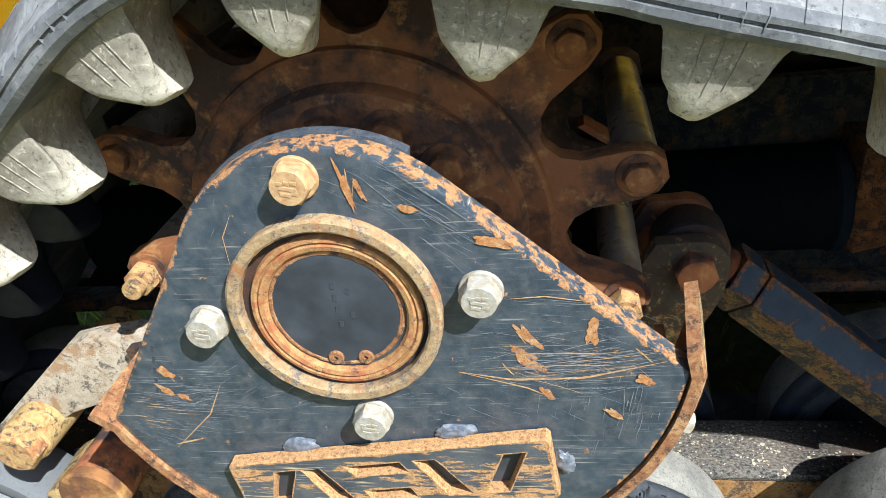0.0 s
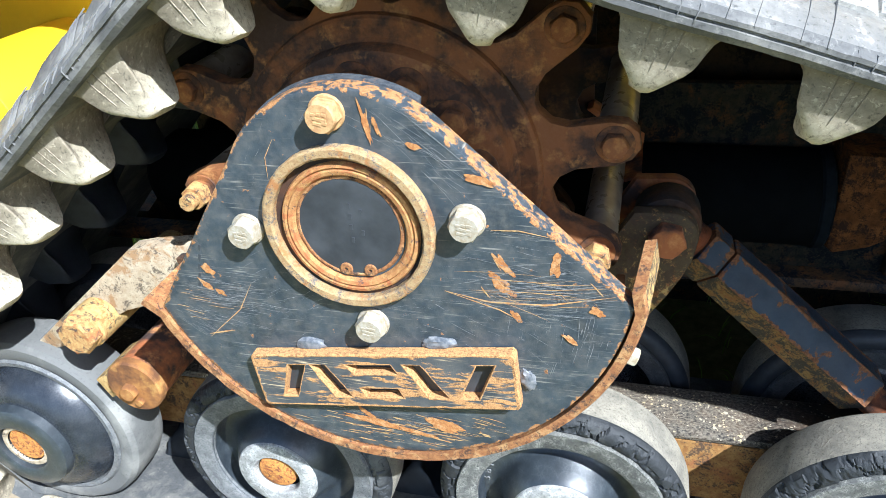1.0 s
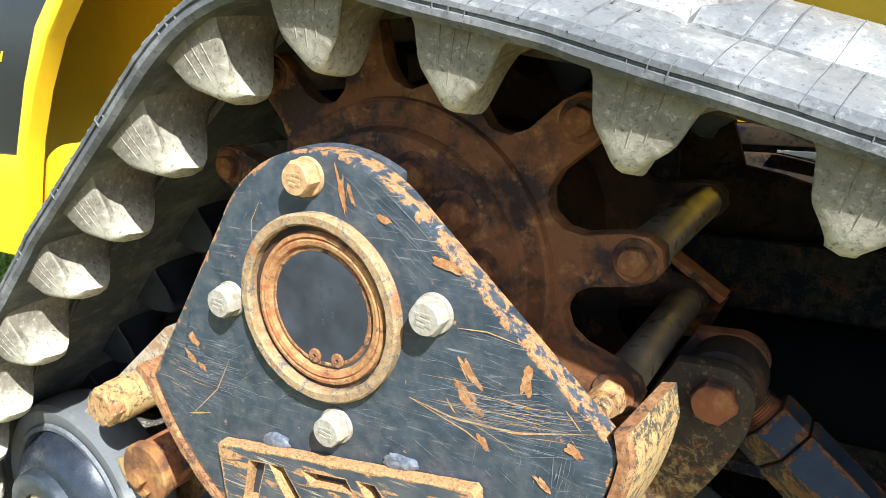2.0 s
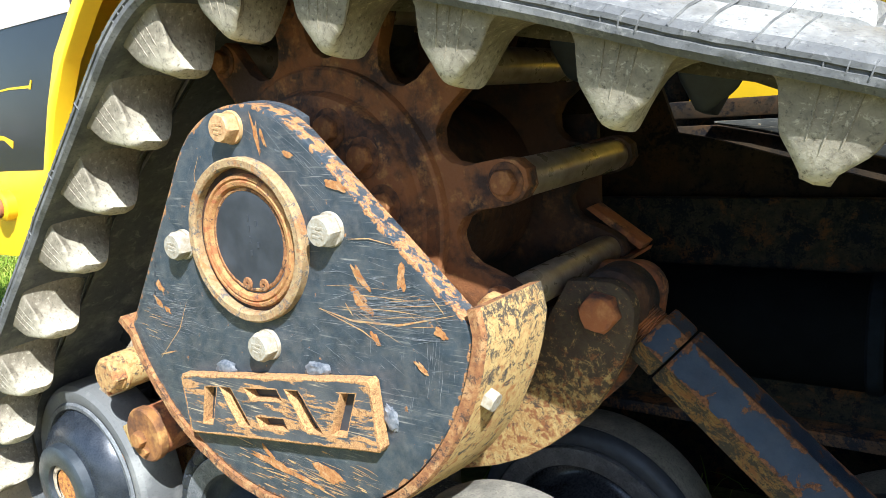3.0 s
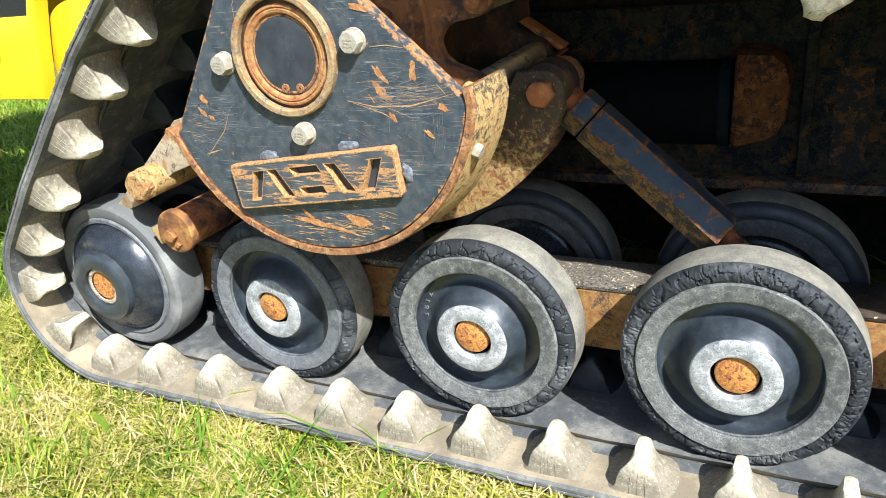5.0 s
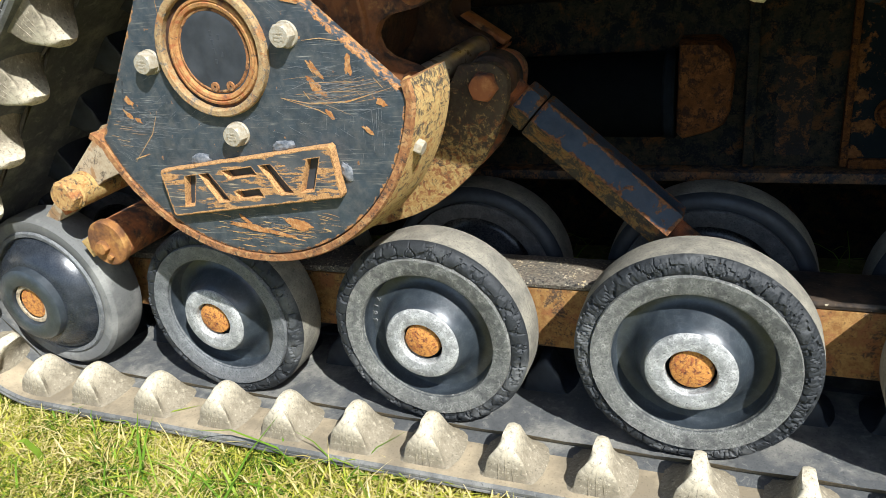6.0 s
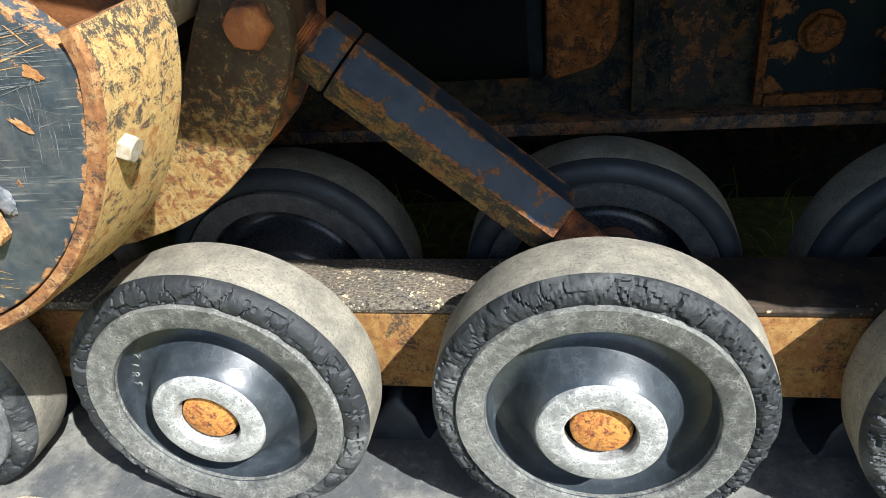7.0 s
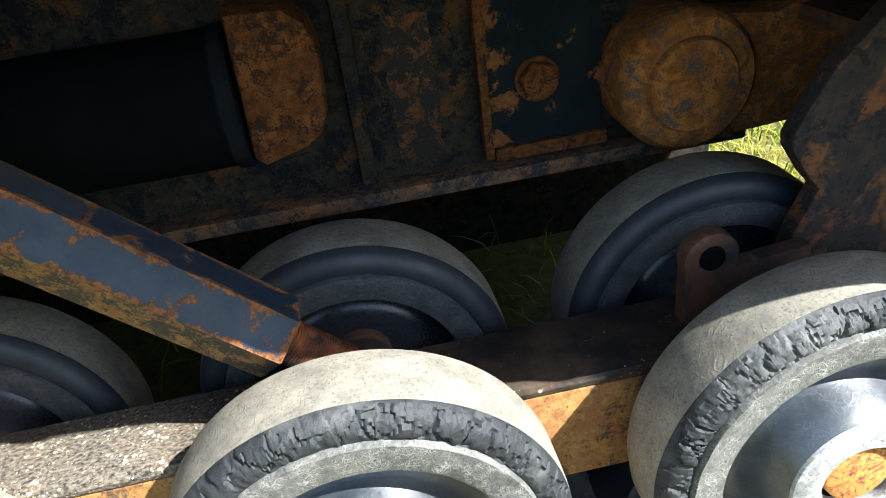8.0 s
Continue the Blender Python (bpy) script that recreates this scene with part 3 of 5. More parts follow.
def rib_mesh(reach):
    """A thin mould rib that runs over the belt's edge and down a lug's front face to the height reach."""
    bm = bmesh.new()
    prev = None
    path = [(0.0030, -0.0132), (0.0001, -0.0105), (0.0001, -0.0045), (0.0026, -0.0008), (0.0100, 0.0)] + [(0.0106 + lug_slope(reach * k / 6), max(0.0012, reach * k / 6)) for k in range(7)]
    for i, (y, h) in enumerate(path):
        thin = 0.35 if i == len(path) - 1 else 1.0
        wave = 0.0006 * noise.noise(Vector((i * 1.3, 0, 2))) if i > 4 else 0.0
        q = [bm.verts.new((dx * thin + wave, EDGE + y + dy * thin, 0.001 - h)) for dx, dy in ((-0.0006, 0.0012), (-0.00025, -0.0004), (0.00025, -0.0004), (0.0006, 0.0012))]
        if prev:
            for j in range(3):
                bm.faces.new((prev[j], prev[j + 1], q[j + 1], q[j])).material_index = 1 if i < 5 else 0
        prev = q
    finish(bm, 50)
    me = bpy.data.meshes.new("mould_rib")
    bm.to_mesh(me)
    bm.free()
    me.materials.append(M_LUG)
    me.materials.append(M_EDGE)
    return me


def tread_mesh():
    """One outer tread bar, waisted between scooped pockets, with fine mould lines over the shoulder."""
    bm = bmesh.new()
    outline = []
    for k in range(37):
        y = EDGE + 0.036 + k * 0.0108
        outline.append((y, 0.0345 - 0.0115 * (0.5 - 0.5 * math.cos(2 * math.pi * (y - EDGE - 0.045) / 0.108)) + (0.012 if k < 2 else 0)))
    n = len(outline)
    lo, hi = [], []
    for k, (z, w) in enumerate(((0.014, 0.009), (0.026, 0.0035), (0.041, 0.0), (0.047, -0.005))):
        def up(i):
            cap = (0.0258, 0.0335, 0.0405)[min(i, n - 1 - i)] if min(i, n - 1 - i) < 3 else 1.0
            return min(z, cap + 0.0008 * k)
        lo.append([bm.verts.new((-h - w, y, up(i))) for i, (y, h) in enumerate(outline)])
        hi.append([bm.verts.new((h + w, y, up(i))) for i, (y, h) in enumerate(outline)])
    for i in range(n - 1):
        for k in range(3):
            bm.faces.new((lo[k][i], lo[k][i + 1], lo[k + 1][i + 1], lo[k + 1][i]))
            bm.faces.new((hi[k][i], hi[k][i + 1], hi[k + 1][i + 1], hi[k + 1][i]))
        bm.faces.new((lo[3][i], lo[3][i + 1], hi[3][i + 1], hi[3][i]))
    for end in (0, n - 1):
        for k in range(3):
            bm.faces.new((lo[k][end], hi[k][end], hi[k + 1][end], lo[k + 1][end]))
    finish(bm, 40)
    me = bpy.data.meshes.new("tread_bar")
    bm.to_mesh(me)
    bm.free()
    me.materials.append(M_TREAD)
    return me


def shoulder_rib_mesh():
    """A fine mould line that runs over the belt's shoulder up on to the tread."""
    bm = bmesh.new()
    rows = [[bm.verts.new((dx + 0.1 * y, EDGE + y, z + dz)) for dx, dz in ((-0.0007, -0.0008), (0, 0.0004), (0.0007, -0.0008))]
            for y, z in ((-0.0003, 0.0118), (0.006, 0.0159), (0.016, 0.0214), (0.030, 0.0262), (0.036, 0.0285), (0.0468, 0.0362), (0.0576, 0.0432), (0.0684, 0.0474))]
    for a, b in zip(rows, rows[1:]):
        for j in range(2):
            bm.faces.new((a[j], a[j + 1], b[j + 1], b[j]))
    finish(bm, 40)
    me = bpy.data.meshes.new("shoulder_rib")
    bm.to_mesh(me)
    bm.free()
    me.materials.append(M_EDGE)
    return me


LUG, TREAD, SHOULDER, RIBS = lug_mesh(), tread_mesh(), shoulder_rib_mesh(), (rib_mesh(0.025), rib_mesh(0.030))
shaded_lug_row = LUG.copy()
shaded_lug_row.transform(Matrix.Translation((0, 0.162, 0)))
# Near-black copy of the lugs puts this row's deep shade into its colour.
shaded_lug_row.materials[0] = M_RUBBER_FACE
for i in range(LUGS):
    m = belt_frame(lug_place(i))
    part("drive_lug", shaded_lug_row, None, track, at=m)
    lug = part("drive_lug", LUG, None, track, at=m)
    for x, a in ((-0.0085, -3), (0.0, 1), (0.0085, 4)):
        part("mould_rib", RIBS[x == 0.0], None, lug, at=Matrix.Translation((x, 0.0002, 0)) @ Matrix.Rotation(radians(a), 4, "Y"))
    bar = part("tread_bar", TREAD, None, track, at=belt_frame(lug_place(i + 0.5)))
    for x in (-0.026, -0.012, 0.011, 0.024):
        part("shoulder_rib", SHOULDER, None, bar, at=bar.matrix_basis.inverted() @ belt_frame(lug_place(i + 0.5) + x))


# ---- sprocket ----
AT_AXLE = pose(CX, 0, CZ)
ROLLERS, ROLL_R, ROLL_PHASE = 12, 0.170, 8.9
sprocket = thing("drive_sprocket", "rusty brown drive sprocket with steel rollers between its two discs", "sprocket", Matrix.Translation(SHIFT) @ AT_AXLE)


def sprocket_outline():
    pts = []
    for k in range(ROLLERS):
        a = radians(ROLL_PHASE + 30 * k)
        ca, sa = math.cos(a), math.sin(a)
        for r, w in ((0.121, -0.030), (0.128, -0.021), (0.140, -0.0165), (0.168, -0.0165), (0.180, -0.0135), (0.187, -0.006), (0.187, 0.006), (0.180, 0.0135), (0.168, 0.0165), (0.140, 0.0165), (0.128, 0.021), (0.121, 0.030)):
            pts.append((r * ca - w * sa, r * sa + w * ca))
    return pts


DISC_Y = 0.023
part("disc", prism(sprocket_outline(), DISC_Y, DISC_Y + 0.014, 0.0015), M_SPROCKET, sprocket, "rust-brown toothed disc")
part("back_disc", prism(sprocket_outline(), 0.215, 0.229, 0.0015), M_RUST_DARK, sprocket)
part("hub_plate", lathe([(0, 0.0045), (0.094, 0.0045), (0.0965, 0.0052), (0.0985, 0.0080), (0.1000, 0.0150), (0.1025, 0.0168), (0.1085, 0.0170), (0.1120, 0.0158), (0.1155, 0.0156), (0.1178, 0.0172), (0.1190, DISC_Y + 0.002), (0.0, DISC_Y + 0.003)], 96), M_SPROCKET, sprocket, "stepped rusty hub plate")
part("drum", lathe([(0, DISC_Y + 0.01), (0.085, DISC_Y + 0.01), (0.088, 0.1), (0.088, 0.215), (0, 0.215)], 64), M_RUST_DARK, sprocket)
for k in range(12):
    a = radians(9.0 + 30 * k)
    part("hub_bolt", hexbolt(0.0112, 0.009, 0.0158), M_SPROCKET, sprocket, at=pose(0.0748 * math.cos(a), 0.0050, 0.0748 * math.sin(a), 0, 17 * k, 0))
for k in range(ROLLERS):
    a = radians(ROLL_PHASE + 30 * k)
    x, z = ROLL_R * math.cos(a), ROLL_R * math.sin(a)
    roller = part("roller", lathe([(0, DISC_Y + 0.014), (0.0135, DISC_Y + 0.014), (0.0142, DISC_Y + 0.02), (0.0142, 0.208), (0.0135, 0.215), (0, 0.215)], 28), M_SLEEVE, sprocket, "worn shiny steel roller", pose(x, 0, z))
    part("roller_bolt", hexbolt(0.0098, 0.0085, 0.0138), M_SPROCKET, roller, "", pose(0, DISC_Y + 0.0008, 0, 0, 23 * k, 0))
    if k in (6, 11):
        nut = part("nut", hexbolt(0.0115, 0.012), M_PIVOT, roller, "rusty nut with the thread end standing out", pose(0, DISC_Y - 0.006, 0, 0, 20, 0))
        part("thread_end", rod((0, -0.028, 0), (0, 0.0, 0), 0.007, 16, bevel=0.001), M_PIVOT, roller, at=pose(0, DISC_Y, 0))


# ---- sprocket guard ----
PLATE = -0.061
BX, BZ, BR = -0.146, 0.483, 0.1865
guard = thing("sprocket_guard", "black painted steel sprocket guard, scratched and rusting at its rim", "guard", Matrix.Translation(SHIFT))
RIGHT, LEFT = (0.038, 0.456), (-0.322, 0.421)
top = arc(CX, CZ, 0.0930, 152, 49, 26)
a_right = math.degrees(math.atan2(RIGHT[1] - BZ, RIGHT[0] - BX))
a_left = math.degrees(math.atan2(LEFT[1] - BZ, LEFT[0] - BX))
if a_left > 0:
    a_left -= 360
bottom = arc(BX, BZ, BR, a_right, a_left, 40)
outline = top + bottom
part("front_plate", prism(outline[::-1], PLATE, PLATE + 0.016, 0.0015, 0.0034), M_COVER, guard, "black front plate covered in scratches")
rim_top = arc(CX, CZ, 0.0945, 152, 58, 30)
part("backing_rim", prism((rim_top + [(CX + 0.088 * math.cos(radians(56)), CZ + 0.088 * math.sin(radians(56)))] + arc(CX, CZ, 0.085, 58, 152, 16))[::-1], PLATE + 0.0162, PLATE + 0.023, 0.001), M_RIM_BLACK, guard, "black machined rim behind the plate")
# curved strip round the lower rim
bm = bmesh.new()
rows = []
strip = [(LEFT[0] - 0.014, LEFT[1] + 0.006)] + arc(BX, BZ, BR + 0.001, a_left + 2, a_right - 1, 44) + [(0.0360, 0.4690)]
for i, (x, z) in enumerate(strip):
    j, k = max(0, i - 1), min(len(strip) - 1, i + 1)
    d = Vector((strip[k][0] - strip[j][0], strip[k][1] - strip[j][1])).normalized()
    nx, nz = d.y, -d.x
    jag = 0.0012 * noise.noise(Vector((i * 0.8, 3, 1)))
    rows.append([bm.verts.new(p) for p in ((x, PLATE - 0.0022 + jag, z), (x + nx * 0.0066, PLATE - 0.0024 + jag, z + nz * 0.0066), (x + nx * 0.0085, PLATE + 0.001, z + nz * 0.0085), (x + nx * (0.0150 if i > 20 else 0.0085), 0.004, z + nz * (0.0150 if i > 20 else 0.0085)), (x + nx * (0.0070 if i > 20 else 0.0), 0.004, z + nz * (0.0070 if i > 20 else 0.0)))])
for a, b in zip(rows, rows[1:]):
    for j in range(5):
        f = bm.faces.new((a[j], b[j], b[(j + 1) % 5], a[(j + 1) % 5]))
        f.material_index = 0 if j in (2, 3) else 1
bm.faces.new(rows[0]).material_index = 1
bm.faces.new(rows[-1][::-1]).material_index = 1
part("rim_strip", bm, [M_ARM, M_LIP], guard, "curved rim strip, rusty and mud stained")


AT_RING = pose(CX - 0.0015, 0, CZ - 0.0045)


def ring_part(name, r0, r1, y0, y1, mat, label=""):
    """A ring about the axle, its face at y0, chamfered and a little uneven."""
    c = 0.0014
    prof = [(r0, y1), (r0, y0 + c), (r0 + c, y0), (r1 - c, y0), (r1, y0 + c), (r1, y1)]
    nicks = lambda a, j: (0.0004 * noise.noise(Vector((math.cos(a) * 14, math.sin(a) * 14, j))), 0.0005 * noise.noise(Vector((math.cos(a) * 9, math.sin(a) * 9, 4 + j))) if 0 < j < 5 else 0)
    return part(name, lathe(prof, 160, jitter=nicks), mat, guard, label, AT_RING)


ring_part("bearing_ring", 0.0532, 0.0608, PLATE - 0.0080, PLATE + 0.012, M_RIM, "raised steel bearing ring, part black and part rust")
bowl = lathe([(0.0392, PLATE + 0.010), (0.0396, PLATE - 0.0012), (0.0412, PLATE - 0.0034), (0.0440, PLATE - 0.0040), (0.0452, PLATE - 0.0026), (0.0464, PLATE - 0.0040), (0.0484, PLATE - 0.0036), (0.0496, PLATE - 0.0012), (0.0500, PLATE + 0.014)], 120)
part("inner_ring", bowl, M_RING_RUST, guard, "rusty inner bearing ring", AT_RING @ pose(0.0008, 0, -0.0008))
ring_part("snap_ring", 0.0352, 0.0394, PLATE - 0.0012, PLATE + 0.003, M_LIP)
for sx in (-1, 1):
    ear = lathe([(0.0014, 0.0025), (0.0014, 0.0), (0.0042, 0.0), (0.0047, 0.0006), (0.0047, 0.0025)], 20)
    part("snap_ring_ear", ear, M_LIP, guard, "", pose(CX + 0.001 + sx * 0.0090, PLATE - 0.0022, CZ - 0.0375))
# Flat dark ring painted in for the shadow gap between the rings.
part("ring_groove_shade", lathe([(0.046, PLATE - 0.0006), (0.0545, PLATE - 0.0006)], 64), M_RUST_DARK, guard, "", AT_RING)
part("end_cap", lathe([(0, PLATE - 0.0005), (0.030, PLATE - 0.0006), (0.0352, PLATE - 0.0009), (0.0375, PLATE - 0.0004)], 64), M_CAP, guard, "dull black end cap", AT_RING)
for (x, z), mat, turn in (((-0.155, 0.585), M_BOLT_TAN, 10), ((-0.229, 0.497), M_BOLT, 24), ((-0.069, 0.514), M_BOLT, 3), ((-0.144, 0.425), M_BOLT, 16)):
    part("cover_bolt", hexbolt(0.0113, 0.0132, 0.0122), mat, guard, "zinc bolt head dulled by dust" if mat is M_BOLT else "rust-coloured bolt head", pose(x, PLATE + 0.0005, z, 0, turn, 0))
side = Vector((0.043 - BX, 0, 0.405 - BZ)).normalized()
part("rim_bolt", hexbolt(0.0072, 0.0075, 0.0), M_BOLT, guard, "small zinc bolt", Matrix.Translation((BX + side.x * (BR + 0.0100), -0.047, BZ + side.z * (BR + 0.0100))) @ Vector((0, -1, 0)).rotation_difference(side).to_matrix().to_4x4())

# badge with slanted cut-outs
B0, B1 = Vector((-0.248, 0.389)), Vector((-0.039, 0.416))
B2, B3 = Vector((-0.035, 0.365)), Vector((-0.244, 0.338))


def on_badge(u, w):
    """u along the badge, w up, both 0 to 1."""
    p = (B3 * (1 - u) + B2 * u) * (1 - w) + (B0 * (1 - u) + B1 * u) * w
    return p.x, p.y


badge = part("badge_back", prism([on_badge(u, w) for u, w in ((0.01, 0.03), (0.99, 0.03), (0.99, 0.97), (0.01, 0.97))], PLATE - 0.0015, PLATE + 0.001), M_CAP, guard, "black ground of the badge")


# ---- wheels ----
BAND = [(0.0998, 0.0165), (0.1003, 0.0150), (0.1012, 0.0138), (0.1026, 0.0130), (0.1044, 0.0124), (0.1064, 0.0122), (0.1086, 0.0124), (0.1107, 0.0130), (0.1128, 0.0140), (0.1147, 0.0152), (0.1164, 0.0168), (0.1178, 0.0190), (0.1187, 0.0215), (0.1189, 0.0235)]


def torn(ragged, seed):
    """Torn rubber: broad lumps with deep cracks across the band, ragged at its outer rim."""
    def chips(a, j):
        r, y = BAND[j]
        p = Vector((math.cos(a) * r, math.sin(a) * r, 2 * y)) * 100 + Vector((0, 0, seed))
        p += 0.5 * noise.noise_vector(p * 0.7)
        near, cells = noise.voronoi(p * (0.42 + 0.2 * ragged))
        chunk = noise.cell(cells[0] * 3.1)
        crack = max(0.0, 0.10 - (near[1] - near[0])) / 0.10
        small, _ = noise.voronoi(p * 2.1)
        tear = max(0.0, 0.10 - (small[1] - small[0])) / 0.10
        place = 0.5 + 0.5 * noise.noise(p * 0.35)
        fine = noise.noise(p * 2.2) + 0.6 * noise.noise(p * 5.5)
        k = (0, 0.15, 0.6, 1, 1, 1, 1, 1, 1, 1, 0.9, 0.6, 0.25, 0)[j]
        outer = (0, 0.2, 0.5, 0.7, 0.4, 0)[max(0, j - 8)]
        return (-0.0022 * ragged * outer * max(0, chunk), k * (0.0010 * chunk + 0.0006 * ragged * fine + 0.0052 * place * crack + 0.0012 * ragged * place * tear))
    return chips


def bogie_wheel(name, label, at, group, dull=False, dark_rim=False, ragged=1.0, seed=0.0):
    # dull: ring, dish, hub and axle end take dark colours that paint shade.
    w = thing(name, label, "wheel", at, group)
    part("tyre", lathe([(0.1180, 0.0240), (0.1190, 0.0235), (0.1194, 0.027), (0.1197, 0.034), (0.1197, 0.060), (0.1175, 0.068), (0.108, 0.072)], 160), M_TYRE, w, "dusty grey tread")
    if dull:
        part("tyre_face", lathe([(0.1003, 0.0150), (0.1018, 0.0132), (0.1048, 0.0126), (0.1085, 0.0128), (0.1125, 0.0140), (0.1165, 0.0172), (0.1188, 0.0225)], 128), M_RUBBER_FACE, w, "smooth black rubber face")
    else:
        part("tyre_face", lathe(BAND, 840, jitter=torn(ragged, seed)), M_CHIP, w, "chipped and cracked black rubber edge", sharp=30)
    part("rim_ring", lathe([(0.0795, 0.018), (0.0806, 0.0128), (0.0825, 0.0116), (0.0955, 0.0109), (0.0980, 0.0104), (0.0997, 0.0102), (0.1007, 0.0122), (0.1008, 0.02)], 220, jitter=lambda a, j: (0, 0.0007 * noise.noise(Vector((math.cos(a) * 9, math.sin(a) * 9, j))) + 0.0005 * noise.noise(Vector((math.cos(a) * 31, math.sin(a) * 31, j))) if j > 3 else 0)), M_RING_SHADED if dull else (M_RING_DARK if dark_rim else M_RING), w, "scuffed grey rim ring with a raised lip")
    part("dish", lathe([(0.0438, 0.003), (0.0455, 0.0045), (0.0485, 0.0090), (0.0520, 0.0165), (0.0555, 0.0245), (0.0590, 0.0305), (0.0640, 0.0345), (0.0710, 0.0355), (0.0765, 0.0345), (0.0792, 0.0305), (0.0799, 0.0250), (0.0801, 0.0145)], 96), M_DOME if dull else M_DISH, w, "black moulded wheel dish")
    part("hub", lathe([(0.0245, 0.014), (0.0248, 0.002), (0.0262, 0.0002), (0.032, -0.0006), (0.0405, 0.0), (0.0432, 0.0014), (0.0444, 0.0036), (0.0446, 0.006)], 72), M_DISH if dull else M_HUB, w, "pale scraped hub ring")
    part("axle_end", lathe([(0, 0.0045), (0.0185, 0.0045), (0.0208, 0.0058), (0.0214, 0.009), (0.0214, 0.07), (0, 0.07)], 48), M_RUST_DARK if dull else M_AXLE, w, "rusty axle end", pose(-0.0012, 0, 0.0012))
    # Black ring painted in for the unlit gap between hub and axle.
    part("bore_shade", lathe([(0.021, 0.012), (0.0247, 0.0118)], 32), M_HOSE, w)
    part("back_web", lathe([(0.02, 0.05), (0.1, 0.05), (0.106, 0.06)], 48), M_DISH, w)
    return w


WHEEL_X = (-0.289, 0.001, 0.288, 0.5755, 0.863)
for x, turn, ragged in zip(WHEEL_X, (0, 35, 80, 140, 200), (0.7, 0.5, 1.2, 1.3, 1.0)):
    roller = bogie_wheel("track_roller", "black wheel with worn rubber tyre and scraped hub on the rail", pose(x, 0.004 if x < 0.1 else 0.006, 0.165, 0, turn, 0), "outer bogie wheels", False, x < -0.2, ragged, 3 * turn)
    if x == 0.001:
        WHEEL_3 = roller
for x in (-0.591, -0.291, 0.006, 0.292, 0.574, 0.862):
    bogie_wheel("track_roller", "dusty bogie wheel behind the rail, shade put into its darker colours", pose(x, 0.168, 0.1655, 0, 50 + 900 * x, 0), "inner bogie wheels", True)

idler = thing("track_idler", "black rear track wheel with a domed flanged hub", "wheel", pose(-0.585, 0.0, 0.174))
part("tyre", lathe([(0.094, 0.017), (0.104, 0.013), (0.112, 0.014), (0.117, 0.019), (0.119, 0.028), (0.119, 0.06), (0.116, 0.068), (0.1, 0.072)], 128), [M_TYRE_DARK], idler, "dusty grey tyre")
part("rim_ring", lathe([(0.088, 0.018), (0.0895, 0.0125), (0.0945, 0.012), (0.097, 0.015)], 96), M_RING_DARK, idler)
part("dome", lathe([(0.0555, -0.010), (0.060, -0.0095), (0.068, -0.006), (0.077, 0.001), (0.084, 0.009), (0.088, 0.017)], 96), M_DOME, idler, "glossy black domed hub")
part("hub", lathe([(0.030, -0.004), (0.0305, -0.0205), (0.033, -0.022), (0.050, -0.0218), (0.0538, -0.0195), (0.0556, -0.009)], 72), M_DISH, idler, "flat black hub flange")
part("axle_end", lathe([(0, -0.0135), (0.0215, -0.0135), (0.0225, -0.012), (0.0225, 0.06)], 48), M_AXLE, idler, "rusty axle end")
part("axle_seat", lathe([(0.0226, -0.0150), (0.0240, -0.0165), (0.0285, -0.0160), (0.0302, -0.0135), (0.0302, 0.0)], 48), M_LINK, idler, "pale worn seat ring round the axle end")

# ---- rail between the wheels ----
M_RAIL_TOP, nt, bsdf = nodes_of("spattered_sunlit_rail_top")
v = coords(nt)
sep = add(nt, "SeparateXYZ")
nt.links.new(v, sep.inputs[0])
# Spots and pale grit denser at low x, painting the sunlit stretch paler.
where = steps(nt, sep.outputs[0], 0.16, 0.30, 0.08, -0.2)
base = mix(nt, steps(nt, noise_of(nt, v, 30, 7, 0.7), 0.42, 0.62), (0.016, 0.015, 0.015), (0.075, 0.05, 0.032))
grit = noise_of(nt, coords(nt, (0.7, 1, 1)), 430, 4, 0.7)
base = mix(nt, calc(nt, "MULTIPLY", steps(nt, calc(nt, "ADD", grit, where), 0.46, 0.7), 0.7), base, (0.27, 0.235, 0.18))
spots = []
patch = steps(nt, noise_of(nt, v, 32, 5, 0.65), 0.42, 0.6, 0.32, 0.0)
for size, share in ((165, 0.46), (320, 0.36)):
    bent = add(nt, "VectorMath")
    bent.operation = "MULTIPLY_ADD"
    warp = add(nt, "TexNoise", Scale=size * 1.6, Detail=3.0)
    nt.links.new(v, warp.inputs["Vector"])
    nt.links.new(warp.outputs["Color"], bent.inputs[0])
    bent.inputs[1].default_value = (0.9 / size,) * 3
    nt.links.new(v, bent.inputs[2])
    vor = add(nt, "TexVoronoi", Scale=size)
    nt.links.new(bent.outputs[0], vor.inputs["Vector"])
    tone = add(nt, "SeparateColor")
    nt.links.new(vor.outputs["Color"], tone.inputs[0])
    wide = steps(nt, calc(nt, "SUBTRACT", calc(nt, "ADD", tone.outputs[0], where), patch), share, 1.1, 0.0, 0.5)
    spots.append(calc(nt, "GREATER_THAN", wide, vor.outputs["Distance"]))
spot = calc(nt, "ADD", spots[0], spots[1])
base = mix(nt, calc(nt, "MULTIPLY", spot, 0.9), base, mix(nt, steps(nt, noise_of(nt, v, 90, 3), 0.4, 0.6), (0.50, 0.40, 0.23), (0.46, 0.41, 0.31)))
drop = calc(nt, "ADD", calc(nt, "MULTIPLY", grit, 0.6), calc(nt, "MULTIPLY", spot, 0.25))
nt.links.new(base, bsdf.inputs["Base Color"])
bsdf.inputs["Roughness"].default_value = 0.55
bsdf.inputs["Specular IOR Level"].default_value = 0.35
bump(nt, bsdf, drop, 0.8, 0.0012)
rail = thing("bogie_rail", "dark spotted steel rail with an ochre rusty face", "rail")
